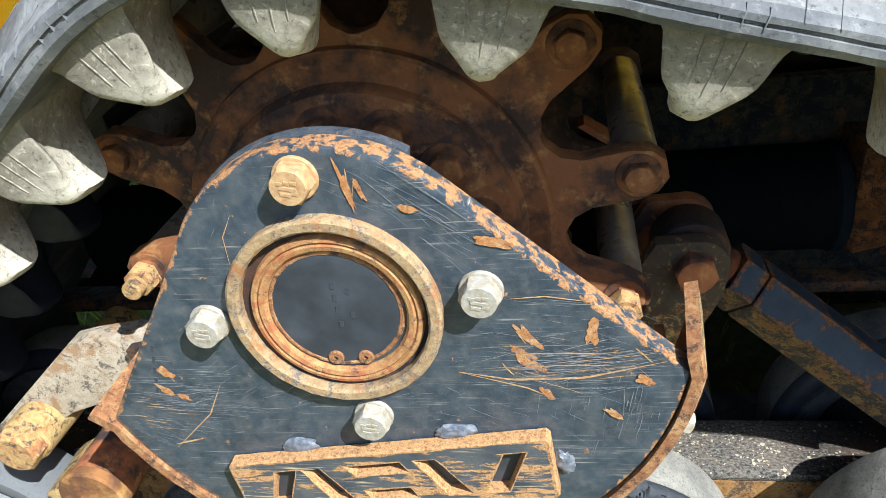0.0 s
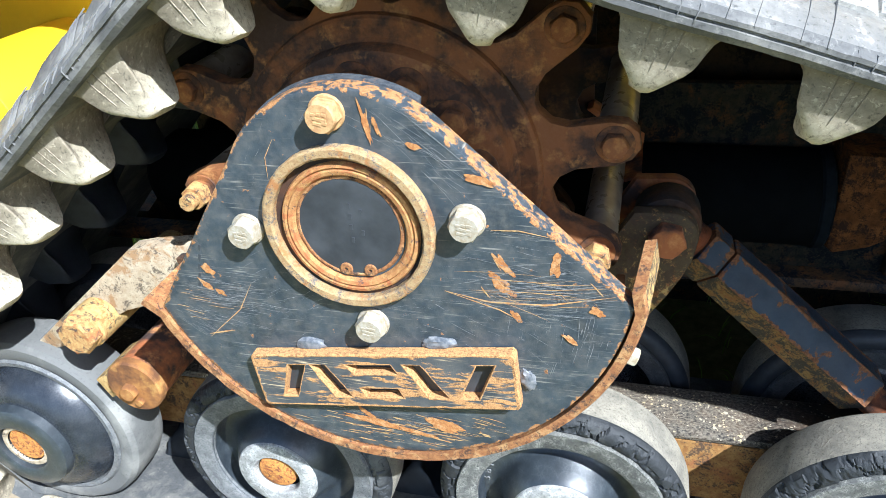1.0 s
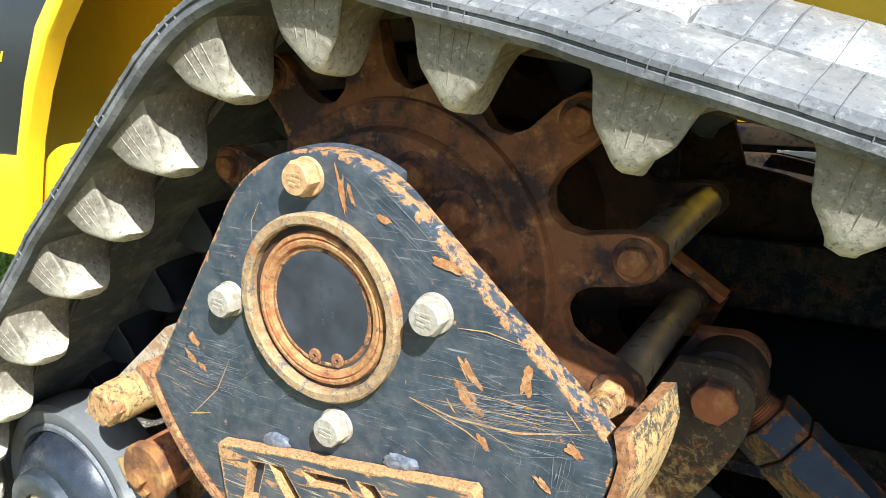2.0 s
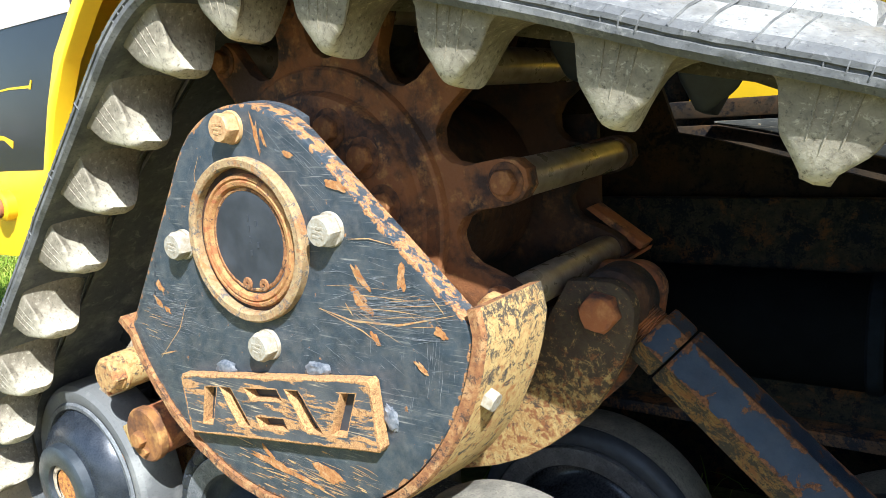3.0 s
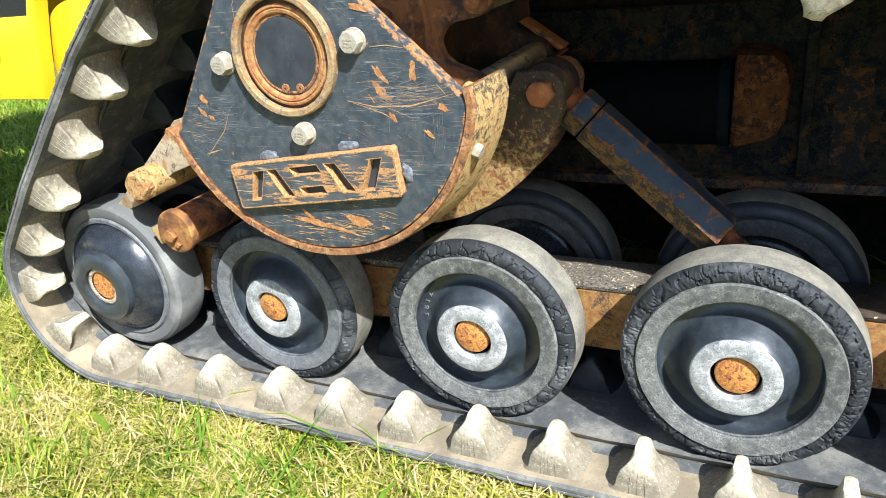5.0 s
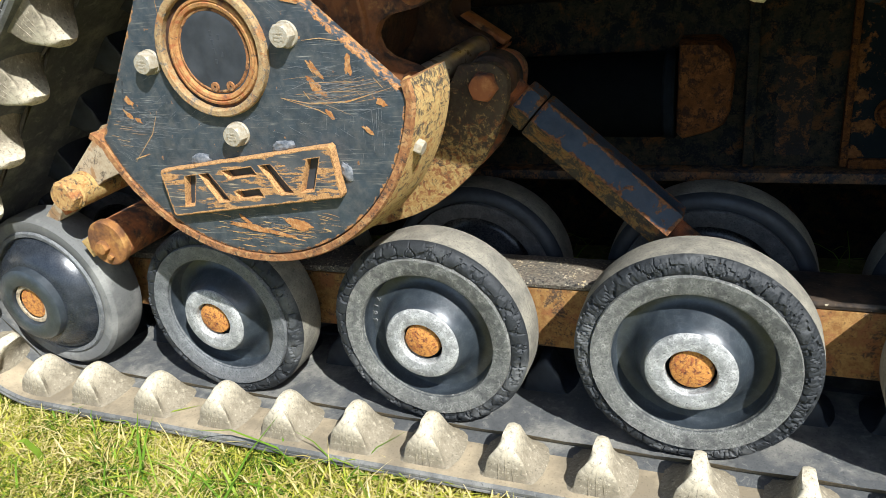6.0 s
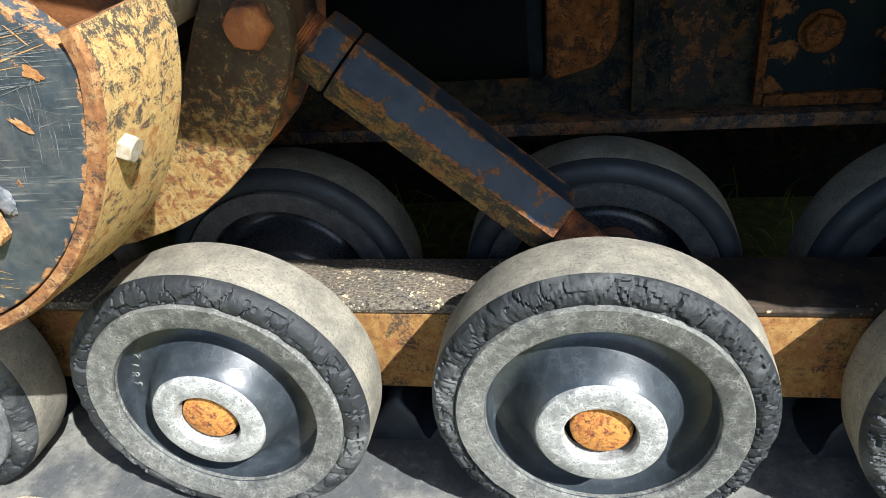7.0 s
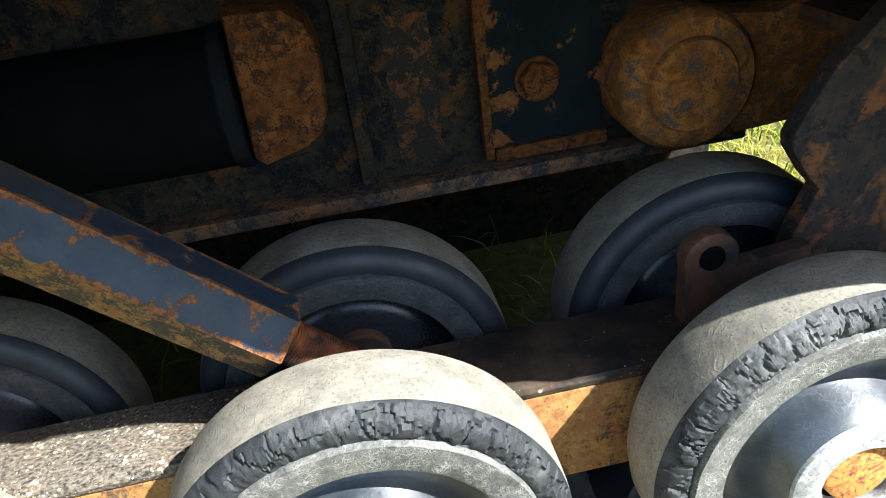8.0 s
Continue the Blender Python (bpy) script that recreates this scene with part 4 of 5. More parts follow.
part("rail_top", box(-0.75, 1.2, 0.098, 0.166, 0.196, 0.207, 0.006), M_RAIL_TOP, rail, "black rail top spattered with pale spots, coloured paler where sunlit")
part("rail_face", box(-0.75, 1.2, 0.0995, 0.108, 0.118, 0.1955, 0.0015), M_BEAM_FACE, rail, "ochre rusty rail face")
part("rail_back", box(-0.75, 1.2, 0.155, 0.1645, 0.118, 0.1955, 0.0015), M_BEAM, rail)
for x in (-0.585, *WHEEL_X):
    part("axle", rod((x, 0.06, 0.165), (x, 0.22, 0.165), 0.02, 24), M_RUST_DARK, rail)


# ---- carrier plates behind the guard, and the strut ----
def ear_outline(r_end=0.0225):
    """The carrier plate: a broad arc that ends in a rounded ear at the strut's pin."""
    pts = arc(0.069, 0.434, r_end, 100, -14, 14)
    pts += [(0.088, 0.412), (0.081, 0.395), (0.071, 0.376), (0.056, 0.352), (0.037, 0.333), (0.018, 0.317), (-0.005, 0.301), (-0.035, 0.287), (-0.069, 0.276), (-0.105, 0.268), (-0.145, 0.265), (-0.19, 0.270), (-0.235, 0.285)]
    pts += [(-0.22, 0.34), (-0.1, 0.34), (0.0, 0.38), (0.025, 0.43), (0.04, 0.455)]
    return pts


carrier = thing("strut_carrier", "ochre rusty steel carrier plates with a pin for the strut", "bracket", pose(0.012, 0.009, 0.003))
part("front_plate", prism(ear_outline(), 0.068, 0.080, 0.002), M_EAR, carrier, "ochre mud-stained plate, painted darker where its top lies in shade")
part("back_plate", prism(ear_outline(), 0.132, 0.144, 0.002), M_RUST, carrier)
part("pin_head", hexbolt(0.0155, 0.012, 0.0), M_RUST, carrier, "large rusty pin head", pose(0.067, 0.068, 0.434, 0, 12, 0))
part("pin", rod((0.069, 0.072, 0.434), (0.069, 0.14, 0.434), 0.012, 20), M_RUST_DARK, carrier)

strut = thing("track_strut", "six-sided blue-black turnbuckle strut with rust along its edges", "strut")
S0, S1 = Vector((0.079, 0.1095, 0.4375)), Vector((0.301, 0.1095, 0.236))
way = (S1 - S0).normalized()


def along(d):
    return S0 + way * d


def hex_bar(d0, d1, r, mat, name, label=""):
    """Six-sided bar about the strut's axis, one flat turned a little up from the front."""
    front, up = Vector((0, -1, 0)), Vector((-way.z, 0, way.x)).normalized()
    bm = bmesh.new()
    rows = []
    for d, k in ((d0, 0.95), (d0 + 0.002, 1), (d1 - 0.002, 1), (d1, 0.95)):
        rows.append([bm.verts.new(along(d) + k * r * (math.cos(radians(60 + 60 * i)) * front + math.sin(radians(60 + 60 * i)) * up)) for i in range(6)])
    for a, b in zip(rows, rows[1:]):
        for i in range(6):
            bm.faces.new((a[i], a[(i + 1) % 6], b[(i + 1) % 6], b[i]))
    bm.faces.new(rows[0][::-1])
    bm.faces.new(rows[-1])
    bmesh.ops.recalc_face_normals(bm, faces=bm.faces)
    layer = bm.verts.layers.float.new("wear")
    for v in bm.verts:
        v[layer] = 1.0
    side = [f for f in bm.faces if f.calc_area() > 2e-4 and len(f.verts) == 4]
    bmesh.ops.inset_individual(bm, faces=side, thickness=0.0045, use_even_offset=True)
    for f in side:
        for v in f.verts:
            v[layer] = 0.0
    bmesh.ops.recalc_face_normals(bm, faces=bm.faces)
    for f in bm.faces:
        f.material_index = 1 if f.normal.dot(up) < -0.4 else 0
    return part(name, bm, mat, strut, label)


def thread(d0, d1, r, mat):
    prof = [(0, d0)]
    n = int((d1 - d0) / 0.0017)
    for i in range(n):
        d = d0 + (d1 - d0) * i / n
        prof += [(r - 0.0013, d), (r, d + 0.0008)]
    prof += [(r - 0.001, d1), (0, d1)]
    bm = lathe(prof, 24)
    bm.transform(Matrix.Translation(S0) @ Vector((0, 1, 0)).rotation_difference(way).to_matrix().to_4x4())
    return part("threaded_rod", bm, mat, strut, "rusty threaded rod", sharp=10)


hex_bar(0.0585, 0.241, 0.0258, [M_STRUT, M_ARM_DIM], "barrel", "blue-black six-sided barrel")
hex_bar(0.0345, 0.0565, 0.0252, [M_STRUT, M_ARM_DIM], "lock_nut", "rust-edged lock nut")
thread(0.012, 0.042, 0.0175, M_RUST)
thread(0.236, 0.29, 0.0140, M_RUST)
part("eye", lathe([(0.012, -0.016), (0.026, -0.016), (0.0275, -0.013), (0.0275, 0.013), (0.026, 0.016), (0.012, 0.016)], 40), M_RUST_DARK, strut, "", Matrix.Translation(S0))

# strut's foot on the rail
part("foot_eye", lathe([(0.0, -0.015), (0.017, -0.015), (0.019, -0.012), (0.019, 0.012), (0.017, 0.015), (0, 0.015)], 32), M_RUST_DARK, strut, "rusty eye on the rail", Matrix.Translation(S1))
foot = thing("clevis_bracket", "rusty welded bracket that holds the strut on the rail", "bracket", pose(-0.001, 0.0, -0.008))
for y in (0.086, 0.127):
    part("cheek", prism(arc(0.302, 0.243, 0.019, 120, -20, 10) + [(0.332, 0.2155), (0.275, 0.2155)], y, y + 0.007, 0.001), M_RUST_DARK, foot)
part("pin", rod((0.302, 0.082, 0.243), (0.302, 0.138, 0.243), 0.009, 20, bevel=0.001), M_RUST, foot)
eye_lug = thing("rail_lug", "rusty lifting lug with a dark hole on the rail", "lug", pose(-0.002, 0.0, 0.0))
ring = arc(0.541, 0.256, 0.0195, 200, -30, 18)
part("lug_plate", prism(ring + [(0.575, 0.249), (0.612, 0.252), (0.622, 0.2075), (0.522, 0.2075)], 0.128, 0.140, 0.0015), M_RUST_DARK, eye_lug)
# Black disc painted in for the unlit inside of the hole.
part("hole", lathe([(0, 0), (0.0060, 0.0), (0.0078, -0.001), (0.0090, -0.0005), (0.0095, 0.001)], 24), M_HOSE, eye_lug, "", pose(0.541, 0.1275, 0.257))
fork = thing("front_arm", "dark rusty steel arm rising from the rail", "arm")
part("arm_plate", prism([(0.60, 0.2075), (0.612, 0.25), (0.626, 0.280), (0.616, 0.292), (0.603, 0.313), (0.602, 0.322), (0.609, 0.337), (0.626, 0.365), (0.66, 0.40), (0.82, 0.40), (0.82, 0.2075)], 0.15, 0.165, 0.002), M_ARM_PLATE, fork, "dark flaking arm plate")
part("arm_flange", box(0.655, 0.82, 0.1655, 0.24, 0.372, 0.384, 0.002), M_RUST_DARK, fork)

# ---- links on the rear end of the guard ----
link = thing("rear_link", "pale dusty steel link plate between guard and pivots", "link plate")
part("plate", prism([(-0.585, 0.266), (-0.405, 0.414), (-0.385, 0.4185), (-0.34, 0.425), (-0.29, 0.43), (-0.29, 0.385), (-0.36, 0.366), (-0.43, 0.342), (-0.515, 0.290), (-0.56, 0.272)], 0.03, 0.05, 0.0015), M_LINK, link, "pale mud-dusted plate")
part("web", prism([(-0.322, 0.421), (-0.346, 0.416), (-0.34, 0.38), (-0.31, 0.345), (-0.28, 0.36)], 0.02, 0.03, 0.001), M_RUST_DARK, link)
for (x, z, y, r, rb), label in (((-0.462, 0.334, 0.004, 0.0215, 0.0195), "stained round pivot tube with a large bolt"), ((-0.427, 0.267, 0.008, 0.0285, 0.0105), "rusty flanged pivot shaft with bolts")):
    pivot = thing("pivot_tube", label, "pivot")
    part("tube", rod((x, y, z), (x, 0.17, z), r, 40, bevel=0.002), M_ARM if r < 0.025 else M_RUST, pivot)
    if r < 0.025:
        part("bolt_head", hexbolt(rb + 0.001, 0.016, rb), M_PIVOT, pivot, "dusty orange bolt head", pose(x, y + 0.001, z, 0, 8, 0))
        part("stop_plate", box(-0.026, -0.020, -0.006, 0.05, -0.018, 0.014, 0.001), M_RUST, pivot, "", pose(x, y, z, 0, -28, 0))
    else:
        part("flange", lathe([(0, -0.006), (0.029, -0.006), (0.031, -0.004), (0.031, 0.004), (0.027, 0.006)], 48), M_RUST_ORANGE_DULL, pivot, "rusty end flange", pose(x, y, z))
        part("bolt_head", hexbolt(0.0095, 0.008, 0.0), M_RUST_ORANGE_DULL, pivot, "", pose(x - 0.004, y - 0.006, z - 0.004, 0, 11, 0))
        part("small_bolt", hexbolt(0.0045, 0.005, 0.0), M_RUST_ORANGE_DULL, pivot, "", pose(x + 0.004, y - 0.006, z - 0.017, 0, 11, 0))
        part("tab", box(-0.045, -0.026, 0.0, 0.06, -0.004, 0.022, 0.001), M_ARM, pivot, "", pose(x, y, z, 0, -28, 0))

part("inner_strip", box(0.025, 0.031, -0.034, -0.004, 0.40, 0.446, 0.0012), M_RUST_PALE, guard, "rusty inner strip end")
# plates that carry the sprocket's inner side
inner = thing("motor_bracket", "rusty bent bracket plate behind the sprocket", "bracket", pose(-0.010, 0.0155, -0.010))
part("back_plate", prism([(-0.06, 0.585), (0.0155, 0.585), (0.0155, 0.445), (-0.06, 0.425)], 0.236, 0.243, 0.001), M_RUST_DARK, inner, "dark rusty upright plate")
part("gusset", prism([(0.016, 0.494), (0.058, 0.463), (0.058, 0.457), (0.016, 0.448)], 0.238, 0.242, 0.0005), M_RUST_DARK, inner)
part("slant_flange", prism([(0.0105, 0.4975), (0.0165, 0.5005), (0.0665, 0.4655), (0.062, 0.460)], 0.214, 0.2375, 0.001), M_RUST, inner, "rusty slanted flange")
part("ledge", prism([(0.030, 0.4445), (0.064, 0.4565), (0.066, 0.4605), (0.030, 0.4495)], 0.15, 0.2375, 0.001), M_RUST, inner, "rusty ledge")

# ---- inner frame of the machine ----
chassis = thing("chassis", "dark dirty steel track frame with rust streaks, in shade", "frame", pose(0.004, 0.003, -0.006))
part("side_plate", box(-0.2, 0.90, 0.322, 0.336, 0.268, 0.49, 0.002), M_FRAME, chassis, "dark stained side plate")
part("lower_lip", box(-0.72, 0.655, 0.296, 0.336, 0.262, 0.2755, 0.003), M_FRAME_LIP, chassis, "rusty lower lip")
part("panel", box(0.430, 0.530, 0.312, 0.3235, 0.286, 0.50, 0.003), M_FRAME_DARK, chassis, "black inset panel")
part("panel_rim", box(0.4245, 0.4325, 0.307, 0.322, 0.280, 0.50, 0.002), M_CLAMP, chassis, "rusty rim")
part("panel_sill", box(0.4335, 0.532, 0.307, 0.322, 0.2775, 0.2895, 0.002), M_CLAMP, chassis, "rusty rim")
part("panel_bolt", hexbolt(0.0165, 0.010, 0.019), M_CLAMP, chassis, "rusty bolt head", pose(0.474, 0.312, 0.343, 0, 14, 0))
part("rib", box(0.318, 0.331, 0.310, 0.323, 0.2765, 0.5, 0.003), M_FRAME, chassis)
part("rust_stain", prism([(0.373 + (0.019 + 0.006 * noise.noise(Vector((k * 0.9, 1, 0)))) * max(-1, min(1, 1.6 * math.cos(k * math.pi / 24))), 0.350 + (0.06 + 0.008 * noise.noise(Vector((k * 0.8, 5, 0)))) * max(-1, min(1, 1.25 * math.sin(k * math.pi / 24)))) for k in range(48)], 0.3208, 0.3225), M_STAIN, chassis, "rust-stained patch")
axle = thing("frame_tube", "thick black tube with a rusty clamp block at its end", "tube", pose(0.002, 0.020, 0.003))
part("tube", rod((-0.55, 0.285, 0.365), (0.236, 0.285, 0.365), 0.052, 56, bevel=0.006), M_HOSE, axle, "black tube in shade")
part("end_rim", rod((0.229, 0.285, 0.365), (0.243, 0.285, 0.365), 0.0545, 56, bevel=0.003), M_STRUT_PLAIN, axle)
clamp_block = prism([(0.244, 0.326), (0.252, 0.318), (0.285, 0.327), (0.299, 0.336), (0.305, 0.352), (0.308, 0.395), (0.302, 0.418), (0.288, 0.43), (0.247, 0.432)], 0.246, 0.322, 0.007)
part("clamp", clamp_block, M_CLAMP, axle, "rusty orange clamp block")
boss = thing("idler_arm", "rusty round boss with a forged arm behind the wheels", "arm", pose(0.018, 0.0, 0.016))
part("boss", lathe([(0, 0.262), (0.036, 0.262), (0.0375, 0.264), (0.0385, 0.2665), (0.052, 0.268), (0.056, 0.272), (0.058, 0.279), (0.058, 0.33), (0, 0.33)], 72), M_BOSS, boss, "rusty round boss", pose(0.572, 0, 0.310))
part("arm", prism([(0.575, 0.366), (0.61, 0.357), (0.65, 0.352), (0.70, 0.372), (0.80, 0.41), (0.86, 0.40), (0.86, 0.30), (0.78, 0.285), (0.70, 0.262), (0.655, 0.254), (0.62, 0.252)], 0.284, 0.321, 0.006), M_BOSS, boss, "forged rusty arm")
post = thing("frame_post", "ochre-stained upright post of the frame", "post")
part("post", box(0.80, 0.90, 0.25, 0.2795, 0.25, 0.52, 0.004), M_FRAME, post)
part("post_edge", box(0.788, 0.7995, 0.245, 0.28, 0.25, 0.52, 0.002), M_CLAMP, post)

# dark plate added to block stray light inside the track
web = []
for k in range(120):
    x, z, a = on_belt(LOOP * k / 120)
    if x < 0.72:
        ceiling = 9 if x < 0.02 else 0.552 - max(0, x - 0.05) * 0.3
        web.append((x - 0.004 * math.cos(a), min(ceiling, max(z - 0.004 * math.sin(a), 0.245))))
part("added_inner_plate", prism(web[::-1], FAR + 0.012, FAR + 0.02), M_WEB, chassis, "dark plate added to keep the inside of the track dark")

# ---- machine body ----
body = thing("machine_body", "yellow painted machine body behind the track", "machine body")
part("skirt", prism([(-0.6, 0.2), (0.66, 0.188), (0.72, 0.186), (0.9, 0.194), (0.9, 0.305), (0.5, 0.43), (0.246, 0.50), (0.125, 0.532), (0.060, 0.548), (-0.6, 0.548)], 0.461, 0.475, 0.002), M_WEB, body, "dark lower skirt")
part("scuffed_panel", prism([(0.06, 0.5495), (0.11, 0.541), (0.241, 0.504), (0.517, 0.416), (0.952, 0.28), (0.952, 0.52), (0.30, 0.552), (0.06, 0.5525)], 0.4505, 0.458, 0.002), M_SCUFFED, body, "black sloping panel, scuffed tan along its lower edge")
part("panel_bar", box(0.0, 0.95, 0.4605, 0.5, 0.556, 0.576, 0.003), M_WEB, body, "dark bar above the sloping panel")
part("side_panel", box(0.0, 0.95, 0.56, 0.575, 0.57, 1.25, 0.004), M_YELLOW, body, "yellow side panel")
part("inner_panel", prism([(-2.0, 0.45), (-0.545, 0.45), (-0.435, 0.557), (-0.36, 0.64), (-0.29, 0.72), (-0.2, 0.80), (-0.1, 0.999), (-2.0, 0.999)], 0.30, 0.308, 0.001), M_YELLOW, body, "yellow inner panel in shade")
part("round_plate", prism((arc(-0.628, 0.492, 0.074, 0, 180, 24) + [(-0.702, 0.447), (-0.554, 0.447)])[::-1], 0.105, 0.299, 0.003), M_YELLOW, body, "round-topped yellow boss under the fender")
# Pan and far wall are added to block skylight under the machine.
part("under_light_stop", box(-0.75, 0.86, 0.382, 1.6, 0.24, 0.255, 0.003), M_FRAME, body, "dark pan added to keep light from under the machine")
part("far_light_stop", box(-0.75, 0.80, 0.62, 0.635, 0.0, 0.239, 0.003), M_FRAME, body)
# Two unseen roofs, added to cast shade on the yellow panels.
part("unseen_shade_roof_front", box(-2.2, -0.05, 0.101, 0.372, 0.81, 0.83, 0.004), M_YELLOW, body)
part("unseen_shade_roof_rear", box(-2.2, 1.3, 0.44, 0.95, 0.81, 0.83, 0.004), M_YELLOW, body)
part("inner_frame", box(-0.58, 0.95, 0.60, 0.615, 0.30, 1.0, 0.003), M_FRAME, body)
edge = [(-0.712, 0.430), (-0.698, 0.47), (-0.684, 0.515), (-0.664, 0.57), (-0.635, 0.625), (-0.597, 0.68), (-0.545, 0.73), (-0.48, 0.785), (-0.42, 0.85), (-0.38, 0.95), (-0.37, 0.999)]
inside = [(-0.395, 0.999), (-0.405, 0.95), (-0.444, 0.857), (-0.503, 0.793), (-0.567, 0.738), (-0.617, 0.692), (-0.653, 0.633), (-0.682, 0.573), (-0.692, 0.551)]
part("fender_edge", prism(edge + inside + [(-2.0, 0.551), (-2.0, 0.430)], 0.078, 0.10, 0.003), M_YELLOW, body, "bright yellow fender edge")
part("fender_window", prism([(-0.396, 0.999)] + [(x - 0.0005, z) for x, z in inside[1:]] + [(-2.0, 0.551), (-2.0, 0.999)], 0.088, 0.094, 0.0), M_PANEL, body, "glossy black panel with yellow scratches")
for pts in ([(-0.705, 0.6615), (-0.76, 0.6625), (-0.805, 0.6605), (-0.805, 0.6585), (-0.76, 0.66), (-0.705, 0.658)], [(-0.70, 0.668), (-0.708, 0.657), (-0.704, 0.656), (-0.697, 0.667)], [(-0.775, 0.592), (-0.80, 0.600), (-0.84, 0.603), (-0.84, 0.597), (-0.80, 0.594), (-0.78, 0.582)]):
    part("paint_scrape", prism(pts, 0.0872, 0.0879), M_YELLOW, body, "yellow scrape")
part("tow_pin", rod((-0.797, 0.062, 0.505), (-0.797, 0.082, 0.505), 0.021, 28, bevel=0.003), M_YELLOW, body, "yellow stub with a rusty end")
part("tow_pin_end", rod((-0.797, 0.057, 0.505), (-0.797, 0.0625, 0.505), 0.016, 28, bevel=0.001), M_RUST, body)

part("pale_trim", box(-2.0, -0.578, 0.0862, 0.0879, 0.737, 0.80, 0.0005), plain("pale_decal", (0.62, 0.54, 0.52), 0.5, 0, 0.1, 20), body, "pale trim strip")

# ---- badge: a raised plate with plain slanted slots ----
FACE = PLATE - 0.0100
SLOTS = (
    ((0.095, 0.20), (0.150, 0.20), (0.215, 0.80), (0.150, 0.80)), ((0.310, 0.20), (0.375, 0.20), (0.295, 0.80), (0.240, 0.80)),
    ((0.405, 0.64), (0.570, 0.64), (0.550, 0.80), (0.380, 0.80)), ((0.435, 0.20), (0.575, 0.20), (0.560, 0.36), (0.420, 0.36)),
    ((0.675, 0.20), (0.745, 0.20), (0.660, 0.80), (0.600, 0.80)), ((0.790, 0.20), (0.855, 0.20), (0.925, 0.80), (0.865, 0.80)),
)


def inset_loop(loop, d):
    """The closed loop moved inwards by d (d < 0: outwards), for loops that run anticlockwise."""
    out = []
    for i, p in enumerate(loop):
        a, c = Vector(loop[i - 1]), Vector(loop[(i + 1) % len(loop)])
        p = Vector(p)
        u, v = (p - a).normalized(), (c - p).normalized()
        n1, n2 = Vector((-u.y, u.x)), Vector((-v.y, v.x))
        m = (n1 + n2).normalized()
        out.append(tuple(p + m * d / max(0.4, m.dot(n1))))
    return out


def badge_plate():
    """Front face with the slots cut out, chamfered rusty edges, and walls down to the ground of the badge."""
    rim = [on_badge(u, w) for u, w in ((0.012, 0), (0.988, 0), (1, 0.06), (1, 0.94), (0.988, 1), (0.012, 1), (0, 0.94), (0, 0.06))]
    loops = [(rim, 1)]
    for slot in SLOTS:
        loop = [on_badge(u, w) for u, w in slot]
        area = sum(p[0] * q[1] - q[0] * p[1] for p, q in zip(loop, loop[1:] + loop[:1]))
        loops.append((loop if area > 0 else loop[::-1], -1))
    bm = bmesh.new()
    layer = bm.verts.layers.float.new("wear")
    fronts = []
    for loop, sign in loops:
        fine = []
        for i, p in enumerate(loop):
            q = loop[(i + 1) % len(loop)]
            n = max(1, int(math.dist(p, q) / 0.006))
            fine += [(p[0] + (q[0] - p[0]) * k / n, p[1] + (q[1] - p[1]) * k / n) for k in range(n)]
        wob = [0.0005 * noise.noise(Vector((x * 160, z * 160, 3))) for x, z in fine]
        rows = []
        wide = 1.0 if sign > 0 else 0.45
        for step, y in ((0.0034 * wide, FACE), (0.0012 * wide, FACE), (0.0, FACE + 0.0010), (0.0, PLATE - 0.0012)):
            ring = inset_loop(fine, sign * step)
            rows.append([bm.verts.new((x + w, y, z + w)) for (x, z), w in zip(ring, wob)])
        for k, row in enumerate(rows):
            for v in row:
                v[layer] = 0.0 if k == 0 else 1.2
        for k in range(3):
            for i in range(len(fine)):
                j = (i + 1) % len(fine)
                bm.faces.new((rows[k][i], rows[k][j], rows[k + 1][j], rows[k + 1][i]))
        fronts += [bm.edges.get((rows[0][i], rows[0][(i + 1) % len(fine)])) for i in range(len(fine))]
    bmesh.ops.triangle_fill(bm, use_beauty=True, use_dissolve=False, edges=fronts)
    return bm


part("badge_plate", badge_plate(), M_BADGE, guard, "worn raised badge plate with slanted slots, orange and black")
for u, w, k in ((0.24, 1.06, 1.0), (0.73, 1.07, 1.0), (1.025, 0.42, 0.7)):
    x, z = on_badge(u, w)
    bm = bmesh.new()
    bmesh.ops.create_icosphere(bm, subdivisions=3, radius=1)
    for v in bm.verts:
        v.co *= 1 + 0.3 * noise.noise(v.co * 2.3 + Vector((9 * u, 0, 0))) + 0.12 * noise.noise(v.co * 6)
    bm.transform(Matrix.Translation((x, PLATE - 0.0008, z)) @ Matrix.Rotation(radians(-7 if k == 1 else 80), 4, "Y") @ Matrix.Diagonal((0.0125 * k, 0.0030, 0.0056, 1)))
    part("weld_bead", bm, M_WELD, guard, "grey weld bead")


